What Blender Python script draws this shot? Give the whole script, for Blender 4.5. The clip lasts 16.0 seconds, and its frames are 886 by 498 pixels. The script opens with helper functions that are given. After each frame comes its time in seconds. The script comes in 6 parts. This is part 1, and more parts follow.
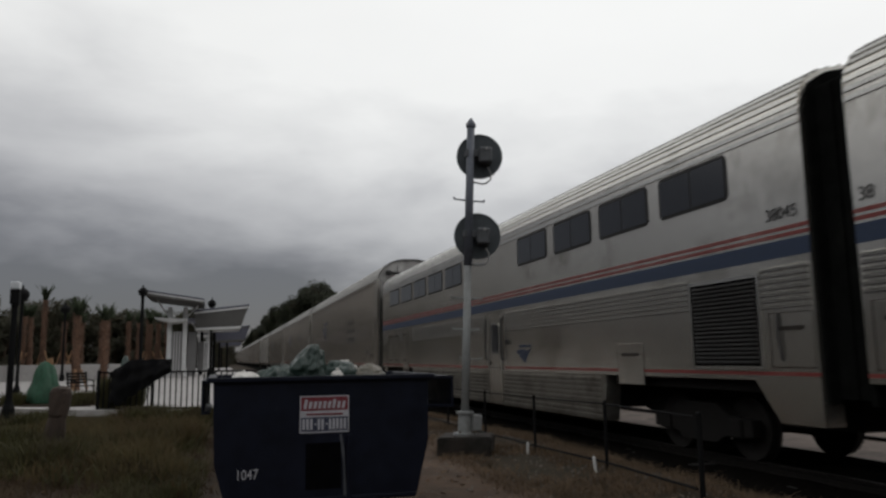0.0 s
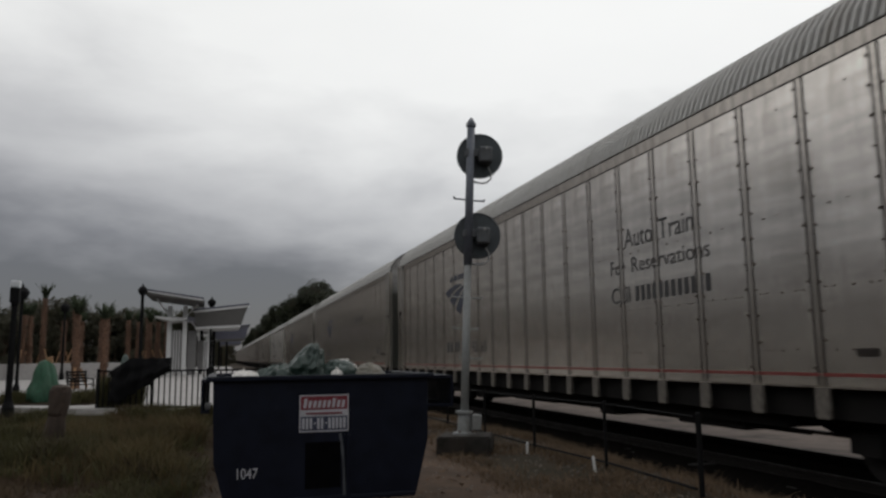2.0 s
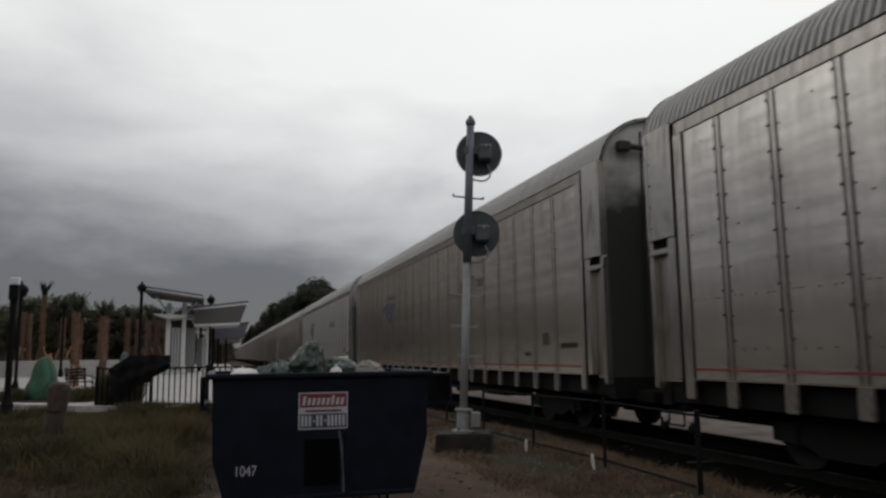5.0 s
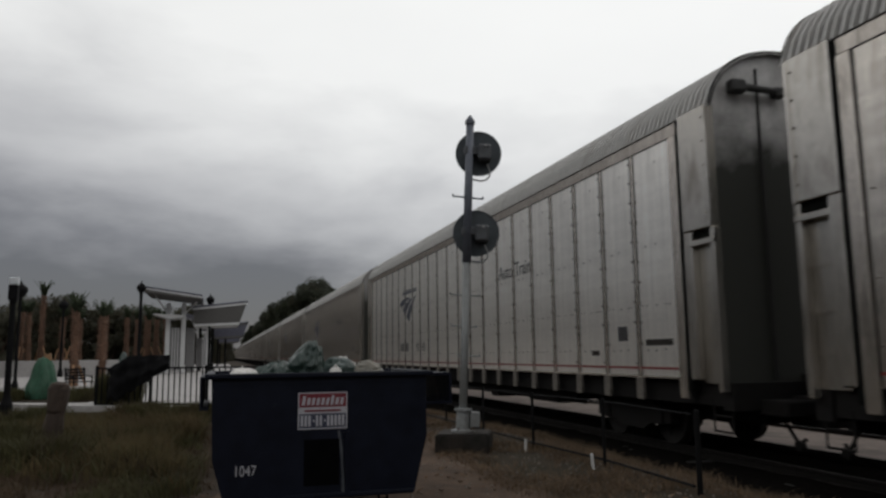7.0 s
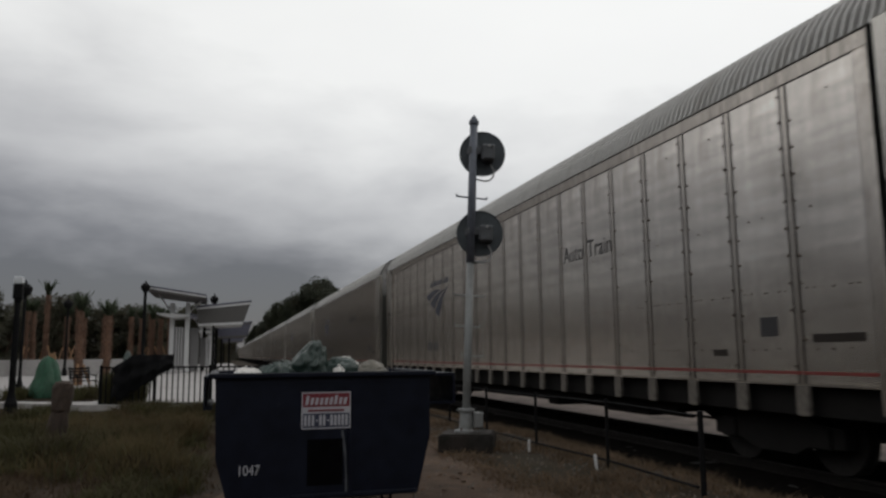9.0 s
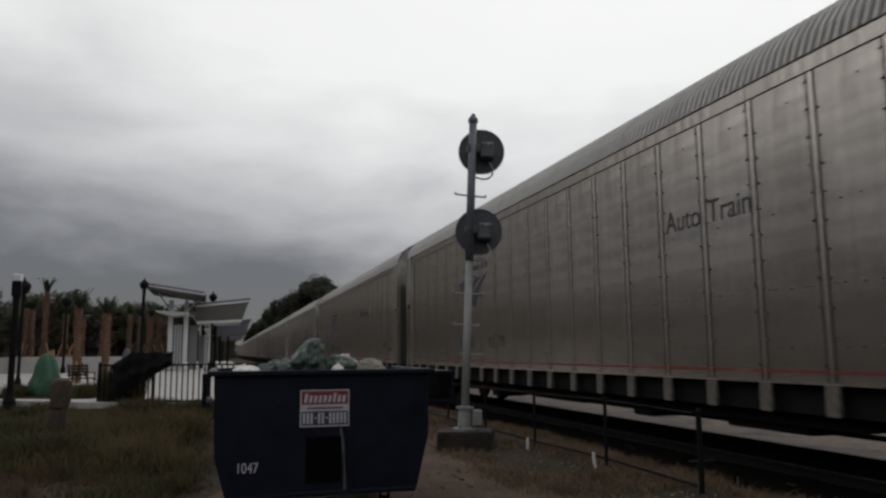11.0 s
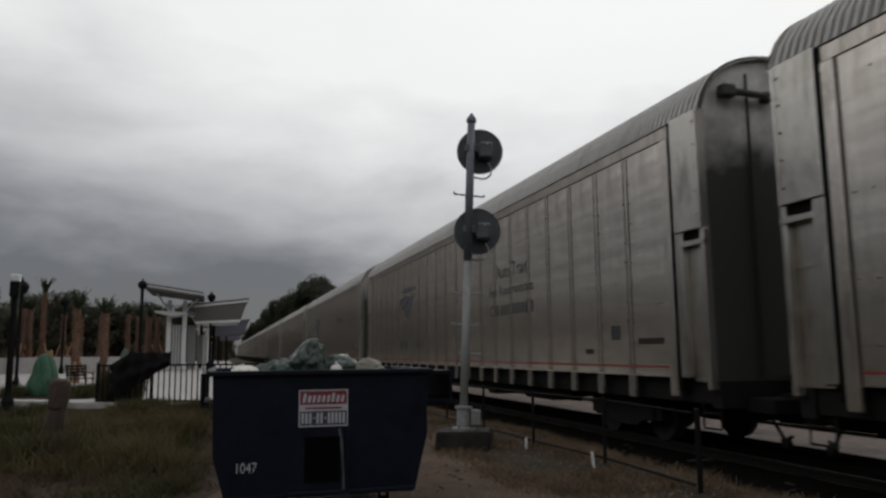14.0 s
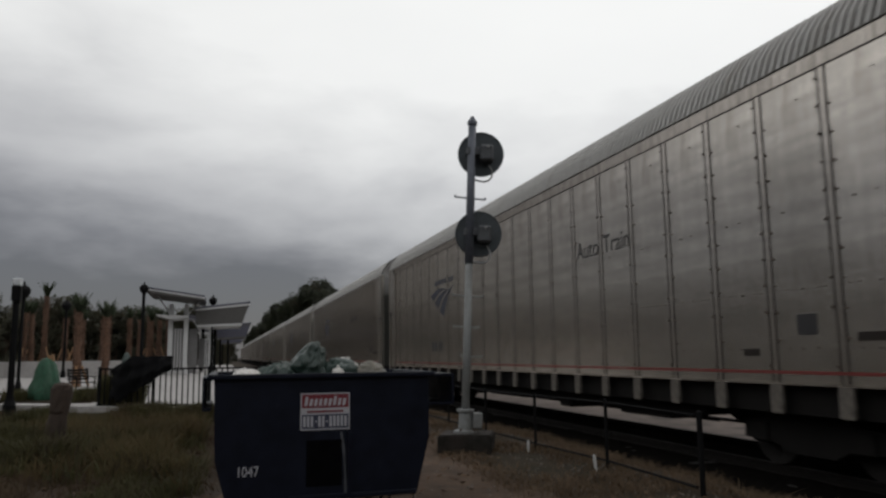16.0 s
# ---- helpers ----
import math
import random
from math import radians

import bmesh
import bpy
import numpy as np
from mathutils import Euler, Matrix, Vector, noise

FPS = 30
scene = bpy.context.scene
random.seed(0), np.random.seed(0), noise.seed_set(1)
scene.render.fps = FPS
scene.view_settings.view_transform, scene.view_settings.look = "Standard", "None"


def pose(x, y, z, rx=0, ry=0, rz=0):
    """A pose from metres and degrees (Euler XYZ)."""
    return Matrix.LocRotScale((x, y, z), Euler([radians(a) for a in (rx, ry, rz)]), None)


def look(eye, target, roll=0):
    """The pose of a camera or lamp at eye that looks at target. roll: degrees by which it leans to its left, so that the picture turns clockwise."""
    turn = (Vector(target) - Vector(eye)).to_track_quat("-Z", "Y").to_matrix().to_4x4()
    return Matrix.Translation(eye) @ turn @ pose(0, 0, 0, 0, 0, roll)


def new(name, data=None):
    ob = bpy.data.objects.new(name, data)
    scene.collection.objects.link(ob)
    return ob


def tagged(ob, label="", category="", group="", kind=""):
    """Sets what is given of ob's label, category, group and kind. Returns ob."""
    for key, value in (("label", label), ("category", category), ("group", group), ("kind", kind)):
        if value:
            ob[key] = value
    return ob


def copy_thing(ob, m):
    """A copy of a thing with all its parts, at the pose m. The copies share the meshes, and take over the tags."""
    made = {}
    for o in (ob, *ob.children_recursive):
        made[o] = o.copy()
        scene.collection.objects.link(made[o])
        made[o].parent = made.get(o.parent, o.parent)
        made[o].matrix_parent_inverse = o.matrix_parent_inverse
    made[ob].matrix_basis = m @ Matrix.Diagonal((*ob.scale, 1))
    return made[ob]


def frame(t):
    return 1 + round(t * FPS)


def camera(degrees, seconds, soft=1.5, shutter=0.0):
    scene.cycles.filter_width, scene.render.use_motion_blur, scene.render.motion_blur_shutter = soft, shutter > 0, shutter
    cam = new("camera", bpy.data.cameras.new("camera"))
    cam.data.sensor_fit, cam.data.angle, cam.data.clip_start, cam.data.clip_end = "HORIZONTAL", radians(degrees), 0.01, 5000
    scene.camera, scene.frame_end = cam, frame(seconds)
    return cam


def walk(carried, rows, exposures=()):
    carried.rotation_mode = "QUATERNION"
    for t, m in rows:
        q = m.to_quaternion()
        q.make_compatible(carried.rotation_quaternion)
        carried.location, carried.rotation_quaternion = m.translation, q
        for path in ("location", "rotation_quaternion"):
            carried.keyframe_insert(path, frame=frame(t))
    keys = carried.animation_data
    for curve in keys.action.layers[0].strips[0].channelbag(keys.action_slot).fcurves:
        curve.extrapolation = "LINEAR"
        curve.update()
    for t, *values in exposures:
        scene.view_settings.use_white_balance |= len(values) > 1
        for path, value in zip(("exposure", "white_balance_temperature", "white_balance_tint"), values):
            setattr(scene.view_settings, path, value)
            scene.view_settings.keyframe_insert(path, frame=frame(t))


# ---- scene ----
cam = camera(61.06, 16.0, soft=2.6, shutter=0.12)
EYE = (0.0, 0.0, 1.305)


def aim(yaw, pitch, roll):
    return Matrix.Translation(EYE) @ pose(0, 0, 0, 90 + pitch, 0, -yaw) @ pose(0, 0, 0, 0, 0, roll)


# seconds, turn to the right of the track, tilt up, lean: hand-held, standing still
PATH = [
    (0.0, 16.341, 8.214, -0.849),
    (0.5, 16.347, 8.182, -0.790),
    (1.0, 16.339, 8.176, -0.804),
    (1.5, 16.308, 8.175, -0.670),
    (2.0, 16.345, 8.172, -0.717),
    (2.5, 16.346, 8.113, -0.657),
    (3.0, 16.380, 8.092, -0.753),
    (3.5, 16.387, 8.043, -0.681),
    (4.0, 16.417, 8.016, -0.645),
    (6.5, 16.379, 7.978, -0.681),
    (7.0, 16.438, 7.984, -0.676),
    (7.5, 16.280, 8.019, -0.552),
    (8.0, 16.203, 7.972, -0.541),
    (8.5, 16.198, 7.955, -0.594),
    (9.0, 16.156, 7.996, -0.520),
    (11.5, 16.273, 7.801, -0.409),
    (12.0, 16.379, 7.766, -0.429),
    (12.5, 16.423, 7.749, -0.375),
    (13.0, 16.520, 7.706, -0.505),
    (13.5, 16.352, 7.796, -0.420),
    (14.0, 16.354, 7.826, -0.509),
    (14.5, 16.263, 7.914, -0.455),
    (15.0, 16.227, 7.889, -0.452),
    (15.5, 16.382, 7.961, -0.745),
    (16.0, 16.256, 8.045, -0.667),
]
walk(cam, [(t, aim(a, b, c)) for t, a, b, c in PATH], exposures=[(0.0, 0.0), (16.0, 0.0)])

# ---------------------------------------------------------------- sky and light
world = bpy.data.worlds.new("overcast_sky")
scene.world = world
world.use_nodes = True
wt = world.node_tree
wt.nodes.clear()


def wnode(kind, **kw):
    n = wt.nodes.new(kind)
    for k, v in kw.items():
        n.inputs[k].default_value = v
    return n


w_out = wnode("ShaderNodeOutputWorld")
w_bg = wnode("ShaderNodeBackground", Strength=1.0)
w_tc = wnode("ShaderNodeTexCoord")
w_sep = wnode("ShaderNodeSeparateXYZ")
wt.links.new(w_tc.outputs["Generated"], w_sep.inputs[0])


def wmath(op, a, b):
    n = wt.nodes.new("ShaderNodeMath")
    n.operation = op
    for i, v in enumerate((a, b)):
        if isinstance(v, (int, float)):
            n.inputs[i].default_value = v
        else:
            wt.links.new(v, n.inputs[i])
    return n.outputs[0]


# the cloud deck thins to one side (bright) and thickens to the other and low down
w_side = wmath("ADD", wmath("MULTIPLY", w_sep.outputs[0], 0.19), wmath("MULTIPLY", w_sep.outputs[1], 0.16))
w_v = wmath("ADD", w_sep.outputs[2], wmath("MAXIMUM", w_side, 0.06))
w_map = wnode("ShaderNodeMapping")
w_map.inputs["Scale"].default_value = (1.0, 1.0, 2.5)
wt.links.new(w_tc.outputs["Generated"], w_map.inputs[0])
w_n1 = wnode("ShaderNodeTexNoise", Scale=2.6, Detail=6.0, Roughness=0.5, Distortion=0.3)
w_n2 = wnode("ShaderNodeTexNoise", Scale=7.0, Detail=4.0, Roughness=0.5)
wt.links.new(w_map.outputs[0], w_n1.inputs["Vector"])
wt.links.new(w_map.outputs[0], w_n2.inputs["Vector"])
w_v2 = wmath("ADD", w_v, wmath("MULTIPLY", wmath("SUBTRACT", w_n1.outputs["Fac"], 0.5), 0.24))
w_v3 = wmath("ADD", w_v2, wmath("MULTIPLY", wmath("SUBTRACT", w_n2.outputs["Fac"], 0.5), 0.105))
w_ramp = wnode("ShaderNodeValToRGB")
SKY = [(0.0, 0.103), (0.24, 0.121), (0.275, 0.21), (0.33, 0.385), (0.40, 0.54), (0.46, 0.70), (0.54, 0.86), (0.68, 0.91), (0.84, 0.62), (1.0, 0.5)]
w_ramp.color_ramp.elements.remove(w_ramp.color_ramp.elements[1])
for i, (p, v) in enumerate(SKY):
    e = w_ramp.color_ramp.elements[0] if i == 0 else w_ramp.color_ramp.elements.new(p)
    e.position = p
    cool = 1.0 - v
    e.color = (v, v * (1.0 - 0.012 * cool ** 2), v * (0.972 + 0.045 * cool + 0.072 * cool ** 3), 1)
wt.links.new(w_v3, w_ramp.inputs[0])
w_sky = wnode("ShaderNodeTexSky")
w_sky.sky_type = "NISHITA"
w_sky.sun_disc = False
w_sky.sun_elevation, w_sky.sun_rotation = radians(50), radians(60)
w_mix = wt.nodes.new("ShaderNodeMix")
w_mix.data_type = "RGBA"
w_mix.inputs["Factor"].default_value = 0.992
wt.links.new(w_sky.outputs[0], w_mix.inputs["A"])
wt.links.new(w_ramp.outputs[0], w_mix.inputs["B"])
wt.links.new(w_mix.outputs["Result"], w_bg.inputs["Color"])
wt.links.new(w_bg.outputs[0], w_out.inputs[0])

sun = new("sun", bpy.data.lights.new("sun", "SUN"))
sun.data.energy, sun.data.angle, sun.data.color = 0.3, radians(25), (1.0, 0.97, 0.93)
sun.matrix_world = look((20, 12, 28), (0, 0, 0))


# ---------------------------------------------------------------- materials
def mat(name, base, rough=0.6, metal=0.0, scale=9.0, var=0.25, stain=None, stain_at=(0.5, 0.7), stain_scale=(1, 1, 1),
        stain_size=1.5, bump=0.15, spread=0.0, spec=0.4, mottle=0.0, mottle_size=0.35, thin=0.0, dent=0.0, runs=0.0, bands=0.0, edge=None):
    """A surface with fine grain, a larger mottle, stains of their own shape and a slight spread from piece to piece."""
    m = bpy.data.materials.new(name)
    m.use_nodes = True
    nt = m.node_tree
    bsdf = nt.nodes["Principled BSDF"]
    tc = nt.nodes.new("ShaderNodeTexCoord")
    L = nt.links.new

    def noise_of(size, detail=5.0, rgh=0.6, stretch=None):
        n = nt.nodes.new("ShaderNodeTexNoise")
        n.inputs["Scale"].default_value, n.inputs["Detail"].default_value, n.inputs["Roughness"].default_value = size, detail, rgh
        if stretch:
            mp = nt.nodes.new("ShaderNodeMapping")
            mp.inputs["Scale"].default_value = stretch
            L(tc.outputs["Object"], mp.inputs[0])
            L(mp.outputs[0], n.inputs["Vector"])
        else:
            L(tc.outputs["Object"], n.inputs["Vector"])
        return n.outputs["Fac"]

    def remap(v, a, b, c, d):
        n = nt.nodes.new("ShaderNodeMapRange")
        for i, x in zip(range(1, 5), (a, b, c, d)):
            n.inputs[i].default_value = x
        L(v, n.inputs[0])
        return n.outputs[0]

    def times(a, b):
        n = nt.nodes.new("ShaderNodeMath")
        n.operation = "MULTIPLY"
        L(a, n.inputs[0])
        L(b, n.inputs[1])
        return n.outputs[0]

    grain = noise_of(scale)
    value = remap(grain, 0.3, 0.7, 1 - var, 1 + var)
    if mottle:
        value = times(value, remap(noise_of(mottle_size, 3.0), 0.3, 0.7, 1 - mottle, 1 + mottle))
    if runs:
        # rain runs down the sheet
        value = times(value, remap(noise_of(1.0, 4.0, 0.6, (1, 11, 0.45)), 0.35, 0.65, 1 - runs, 1 + runs))
    if bands:
        # dust in level drifts along the sheet
        value = times(value, remap(noise_of(1.0, 3.0, 0.55, (1, 0.35, 4.5)), 0.35, 0.65, 1 - bands, 1 + bands))
    if spread:
        info = nt.nodes.new("ShaderNodeObjectInfo")
        value = times(value, remap(info.outputs["Random"], 0, 1, 1 - spread, 1 + spread))
    hsv = nt.nodes.new("ShaderNodeHueSaturation")
    hsv.inputs["Color"].default_value = (*base, 1)
    L(value, hsv.inputs["Value"])
    colour = hsv.outputs[0]
    if stain:
        mix = nt.nodes.new("ShaderNodeMix")
        mix.data_type = "RGBA"
        L(remap(noise_of(stain_size, 7.0, 0.65, stain_scale), stain_at[0], stain_at[1], 0, 1), mix.inputs["Factor"])
        L(colour, mix.inputs["A"])
        mix.inputs["B"].default_value = (*stain, 1)
        colour = mix.outputs["Result"]
    L(colour, bsdf.inputs["Base Color"])
    bsdf.inputs["Metallic"].default_value = metal
    bsdf.inputs["Specular IOR Level"].default_value = spec
    if edge:
        # oxidised metal: duller at a glancing angle
        bsdf.inputs["Specular Tint"].default_value = (*edge, 1)
    L(remap(grain, 0.3, 0.7, max(0.02, rough * (1 - var * 0.6)), min(1, rough * (1 + var * 0.6))), bsdf.inputs["Roughness"])
    if bump:
        bp = nt.nodes.new("ShaderNodeBump")
        bp.inputs["Strength"].default_value, bp.inputs["Distance"].default_value = bump, 0.02
        L(grain, bp.inputs["Height"])
        L(bp.outputs[0], bsdf.inputs["Normal"])
    if dent:
        # sheet metal that is not quite flat
        bp = nt.nodes.new("ShaderNodeBump")
        bp.inputs["Strength"].default_value, bp.inputs["Distance"].default_value = dent, 0.03
        L(noise_of(1.5, 1.0, 0.4), bp.inputs["Height"])
        L(bp.outputs[0], bsdf.inputs["Normal"])
    if thin:
        # leaves let part of the light through
        tl = nt.nodes.new("ShaderNodeBsdfTranslucent")
        L(colour, tl.inputs["Color"])
        ms = nt.nodes.new("ShaderNodeMixShader")
        ms.inputs[0].default_value = thin
        L(bsdf.outputs[0], ms.inputs[1])
        L(tl.outputs[0], ms.inputs[2])
        L(ms.outputs[0], nt.nodes["Material Output"].inputs["Surface"])
    return m


M = {}
M["rack_panel"] = mat("weathered_silver_paint", (0.715, 0.665, 0.595), 0.24, 0.90, 14, 0.06, (0.33, 0.27, 0.215), (0.56, 0.92), (1, 2.2, 0.5), 1.3, 0.0, 0.05, mottle=0.08, mottle_size=0.8, dent=0.10, runs=0.06, bands=0.14, edge=(0.34, 0.30, 0.265))
M["rack_clean"] = mat("cleaner_silver_paint", (0.88, 0.82, 0.745), 0.24, 0.90, 14, 0.06, (0.44, 0.38, 0.32), (0.56, 0.92), (1, 2.2, 0.5), 1.3, 0.0, 0.05, mottle=0.08, mottle_size=0.8, dent=0.10, runs=0.06, bands=0.14, edge=(0.34, 0.30, 0.265))
M["rack_pale"] = mat("newer_pale_silver_paint", (0.92, 0.89, 0.835), 0.30, 0.80, 14, 0.05, (0.52, 0.49, 0.45), (0.58, 0.95), (1, 2.2, 0.5), 1.3, 0.0, 0.05, mottle=0.05, mottle_size=0.8, dent=0.07, runs=0.08, bands=0.05, edge=(0.40, 0.38, 0.35))
M["rack_brown"] = mat("brown_grimed_silver_paint", (0.575, 0.525, 0.47), 0.24, 0.90, 14, 0.06, (0.27, 0.21, 0.16), (0.56, 0.92), (1, 2.2, 0.5), 1.3, 0.0, 0.05, mottle=0.08, mottle_size=0.8, dent=0.10, runs=0.06, bands=0.14, edge=(0.34, 0.30, 0.265))
# foot brackets, darker than the posts above them
M["rack_foot"] = mat("grimy_foot_bracket", (0.22, 0.20, 0.175), 0.5, 0.6, 14, 0.2, (0.09, 0.08, 0.07), (0.45, 0.7), (1, 1, 1), 6.0, 0.1)
M["rack_rail"] = mat("streaked_top_rail", (0.53, 0.485, 0.435), 0.25, 0.90, 14, 0.08, (0.28, 0.245, 0.21), (0.50, 0.80), (1, 5.0, 0.6), 1.8, 0.0, runs=0.12, edge=(0.4, 0.36, 0.32))
M["rack_end"] = mat("pale_end_panel_paint", (0.60, 0.57, 0.52), 0.24, 0.90, 12, 0.08, (0.27, 0.24, 0.20), (0.52, 0.78), (2, 2, 0.6), 1.6, 0.0, 0.06, edge=(0.5, 0.46, 0.42))
M["rack_post"] = mat("galvanised_post", (0.68, 0.625, 0.56), 0.25, 0.90, 16, 0.12, (0.17, 0.14, 0.11), (0.52, 0.75), (1, 1, 0.4), 2.0, 0.0, 0.05, edge=(0.5, 0.46, 0.42))
M["rack_roof"] = mat("galvanised_roof_sheet", (0.42, 0.412, 0.395), 0.55, 0.35, 10, 0.10, (0.28, 0.26, 0.23), (0.52, 0.8), (0.5, 2.0, 0.5), 1.2, 0.05, 0.04)
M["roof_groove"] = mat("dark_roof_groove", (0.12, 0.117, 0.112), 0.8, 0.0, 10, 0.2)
M["bolt"] = mat("rusty_bolt", (0.10, 0.08, 0.068), 0.8, 0.2, 30, 0.3)
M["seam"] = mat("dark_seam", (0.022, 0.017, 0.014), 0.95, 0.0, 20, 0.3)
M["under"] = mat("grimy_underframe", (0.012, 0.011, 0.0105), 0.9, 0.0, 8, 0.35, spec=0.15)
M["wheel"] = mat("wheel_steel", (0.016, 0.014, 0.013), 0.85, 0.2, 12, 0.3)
# end doors: pale at the arch, darker towards the bottom with a ragged upper edge
M["end_graded"] = mat("soot_blackened_end_sheet", (0.52, 0.51, 0.50), 0.55, 0.0, 8, 0.15, (0.30, 0.29, 0.28), (0.42, 0.66), (1, 1, 0.7), 0.9, 0.05, spec=0.2)
st = M["end_graded"].node_tree
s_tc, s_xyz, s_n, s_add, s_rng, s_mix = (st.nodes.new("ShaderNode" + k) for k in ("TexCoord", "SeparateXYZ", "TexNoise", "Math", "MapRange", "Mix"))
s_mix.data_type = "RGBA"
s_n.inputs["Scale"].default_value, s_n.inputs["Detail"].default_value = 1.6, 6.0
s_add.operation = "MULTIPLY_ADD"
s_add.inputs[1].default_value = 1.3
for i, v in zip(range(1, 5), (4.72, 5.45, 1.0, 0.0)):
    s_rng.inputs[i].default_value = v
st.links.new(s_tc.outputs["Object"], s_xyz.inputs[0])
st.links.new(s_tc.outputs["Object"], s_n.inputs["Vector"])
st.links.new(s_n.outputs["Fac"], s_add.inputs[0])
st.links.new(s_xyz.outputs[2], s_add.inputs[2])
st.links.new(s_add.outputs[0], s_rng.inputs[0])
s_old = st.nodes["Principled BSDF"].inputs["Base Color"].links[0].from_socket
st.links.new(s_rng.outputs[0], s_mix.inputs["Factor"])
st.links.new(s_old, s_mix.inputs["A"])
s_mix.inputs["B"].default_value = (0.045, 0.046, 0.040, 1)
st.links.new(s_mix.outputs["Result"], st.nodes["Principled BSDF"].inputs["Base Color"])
M["red"] = mat("red_stripe_paint", (0.19, 0.034, 0.03), 0.5, 0.0, 14, 0.15, (0.25, 0.10, 0.085), (0.5, 0.7))
M["blue"] = mat("blue_stripe_paint", (0.020, 0.036, 0.076), 0.45, 0.0, 14, 0.12)
M["emblem"] = mat("dark_blue_emblem", (0.028, 0.032, 0.05), 0.55, 0.0, 18, 0.15)
M["ink"] = mat("black_lettering", (0.035, 0.034, 0.036), 0.6, 0.0, 18, 0.15)
M["steel"] = mat("ribbed_stainless", (0.67, 0.645, 0.595), 0.24, 0.95, 9, 0.06, (0.33, 0.31, 0.27), (0.5, 0.8), (1, 1.2, 1), 0.9, 0.0, 0.03, edge=(0.5, 0.46, 0.42))
# lower skirt, a darker version of the stainless sheet
M["skirt"] = mat("grimy_stainless_skirt", (0.36, 0.345, 0.315), 0.36, 0.85, 9, 0.1, (0.15, 0.14, 0.12), (0.45, 0.75), (1, 1.5, 2), 1.2, 0.0, edge=(0.4, 0.37, 0.34))
M["steel_rib"] = mat("stainless_rib", (0.56, 0.55, 0.52), 0.26, 0.9, 9, 0.06, bump=0.0)
M["rib_gap"] = mat("rib_shadow_line", (0.22, 0.21, 0.195), 0.6, 0.3, 9, 0.1)
M["shroud"] = mat("black_diaphragm", (0.008, 0.0085, 0.008), 0.9, 0.0, 5, 0.3, (0.022, 0.022, 0.02), (0.6, 0.82), (1, 1, 0.6), 0.8, spec=0.0)
M["louvre"] = mat("dark_louvre", (0.03, 0.029, 0.028), 0.6, 0.2, 10, 0.2)
M["glass"] = mat("tinted_glass", (0.018, 0.02, 0.025), 0.12, 0.0, 3, 0.1, bump=0.0, spec=0.6)
M["rubber"] = mat("black_window_gasket", (0.02, 0.02, 0.02), 0.8, 0.0, 12, 0.2)
M["soil"] = mat("damp_bare_soil", (0.046, 0.033, 0.023), 0.95, 0.0, 3.0, 0.35, (0.022, 0.022, 0.014), (0.45, 0.7), (1, 1, 1), 0.35, 0.6, spec=0.1, mottle=0.25)
M["path"] = mat("sandy_dirt_path", (0.105, 0.073, 0.053), 0.95, 0.0, 7.0, 0.3, (0.048, 0.035, 0.027), (0.45, 0.68), (1, 1, 1), 1.4, 0.6, spec=0.1, mottle=0.3)
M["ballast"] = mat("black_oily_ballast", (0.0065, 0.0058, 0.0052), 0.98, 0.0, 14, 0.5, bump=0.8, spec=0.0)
M["sand"] = mat("pale_gravel_yard", (0.15, 0.122, 0.107), 0.95, 0.0, 5.0, 0.25, (0.055, 0.046, 0.04), (0.48, 0.7), (1, 1, 1), 0.9, 0.5, spec=0.15)
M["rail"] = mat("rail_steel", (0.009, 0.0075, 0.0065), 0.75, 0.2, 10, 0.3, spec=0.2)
# sleepers as dark as the bed, the train's shade included
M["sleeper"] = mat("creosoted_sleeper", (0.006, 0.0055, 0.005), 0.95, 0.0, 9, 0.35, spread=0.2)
M["concrete"] = mat("pale_concrete", (0.37, 0.355, 0.345), 0.85, 0.0, 6, 0.10, (0.28, 0.27, 0.26), (0.52, 0.78), (1, 1, 1), 0.6, 0.2, 0.05, spec=0.2)
M["old_concrete"] = mat("mossy_concrete_block", (0.024, 0.018, 0.014), 0.9, 0.0, 9, 0.35, (0.010, 0.009, 0.007), (0.42, 0.62), (1, 1, 1), 2.2, 0.5)
M["mast"] = mat("grey_mast_paint", (0.24, 0.25, 0.25), 0.6, 0.2, 14, 0.15, (0.13, 0.12, 0.11), (0.5, 0.75), (1, 1, 0.4), 2.5)
M["mast_top"] = mat("dark_mast_paint", (0.11, 0.12, 0.145), 0.6, 0.1, 14, 0.2)
M["disc"] = mat("black_signal_target", (0.056, 0.066, 0.074), 0.6, 0.0, 8, 0.25)
M["case"] = mat("signal_case", (0.07, 0.074, 0.08), 0.5, 0.1, 10, 0.25)
M["cable"] = mat("grey_cable", (0.22, 0.22, 0.22), 0.6)
M["black"] = mat("black_painted_steel", (0.007, 0.007, 0.0075), 0.7, 0.0, 14, 0.25, spec=0.1)
M["navy"] = mat("scuffed_navy_steel", (0.0048, 0.0064, 0.0135), 0.5, 0.0, 7, 0.3, (0.030, 0.033, 0.042), (0.62, 0.88), (1, 1, 0.7), 3.0, 0.12, spec=0.14)
M["scuff"] = mat("scuffed_bare_metal", (0.07, 0.075, 0.085), 0.6, 0.2, 30, 0.5)
M["pocket"] = mat("black_recess", (0.0035, 0.0035, 0.004), 1.0, 0.0, 8, 0.2, spec=0.0)
M["white_paint"] = mat("white_paint", (0.62, 0.62, 0.62), 0.5, 0.0, 14, 0.06)
M["sign_red"] = mat("red_sign_face", (0.15, 0.018, 0.026), 0.5, 0.0, 14, 0.1)
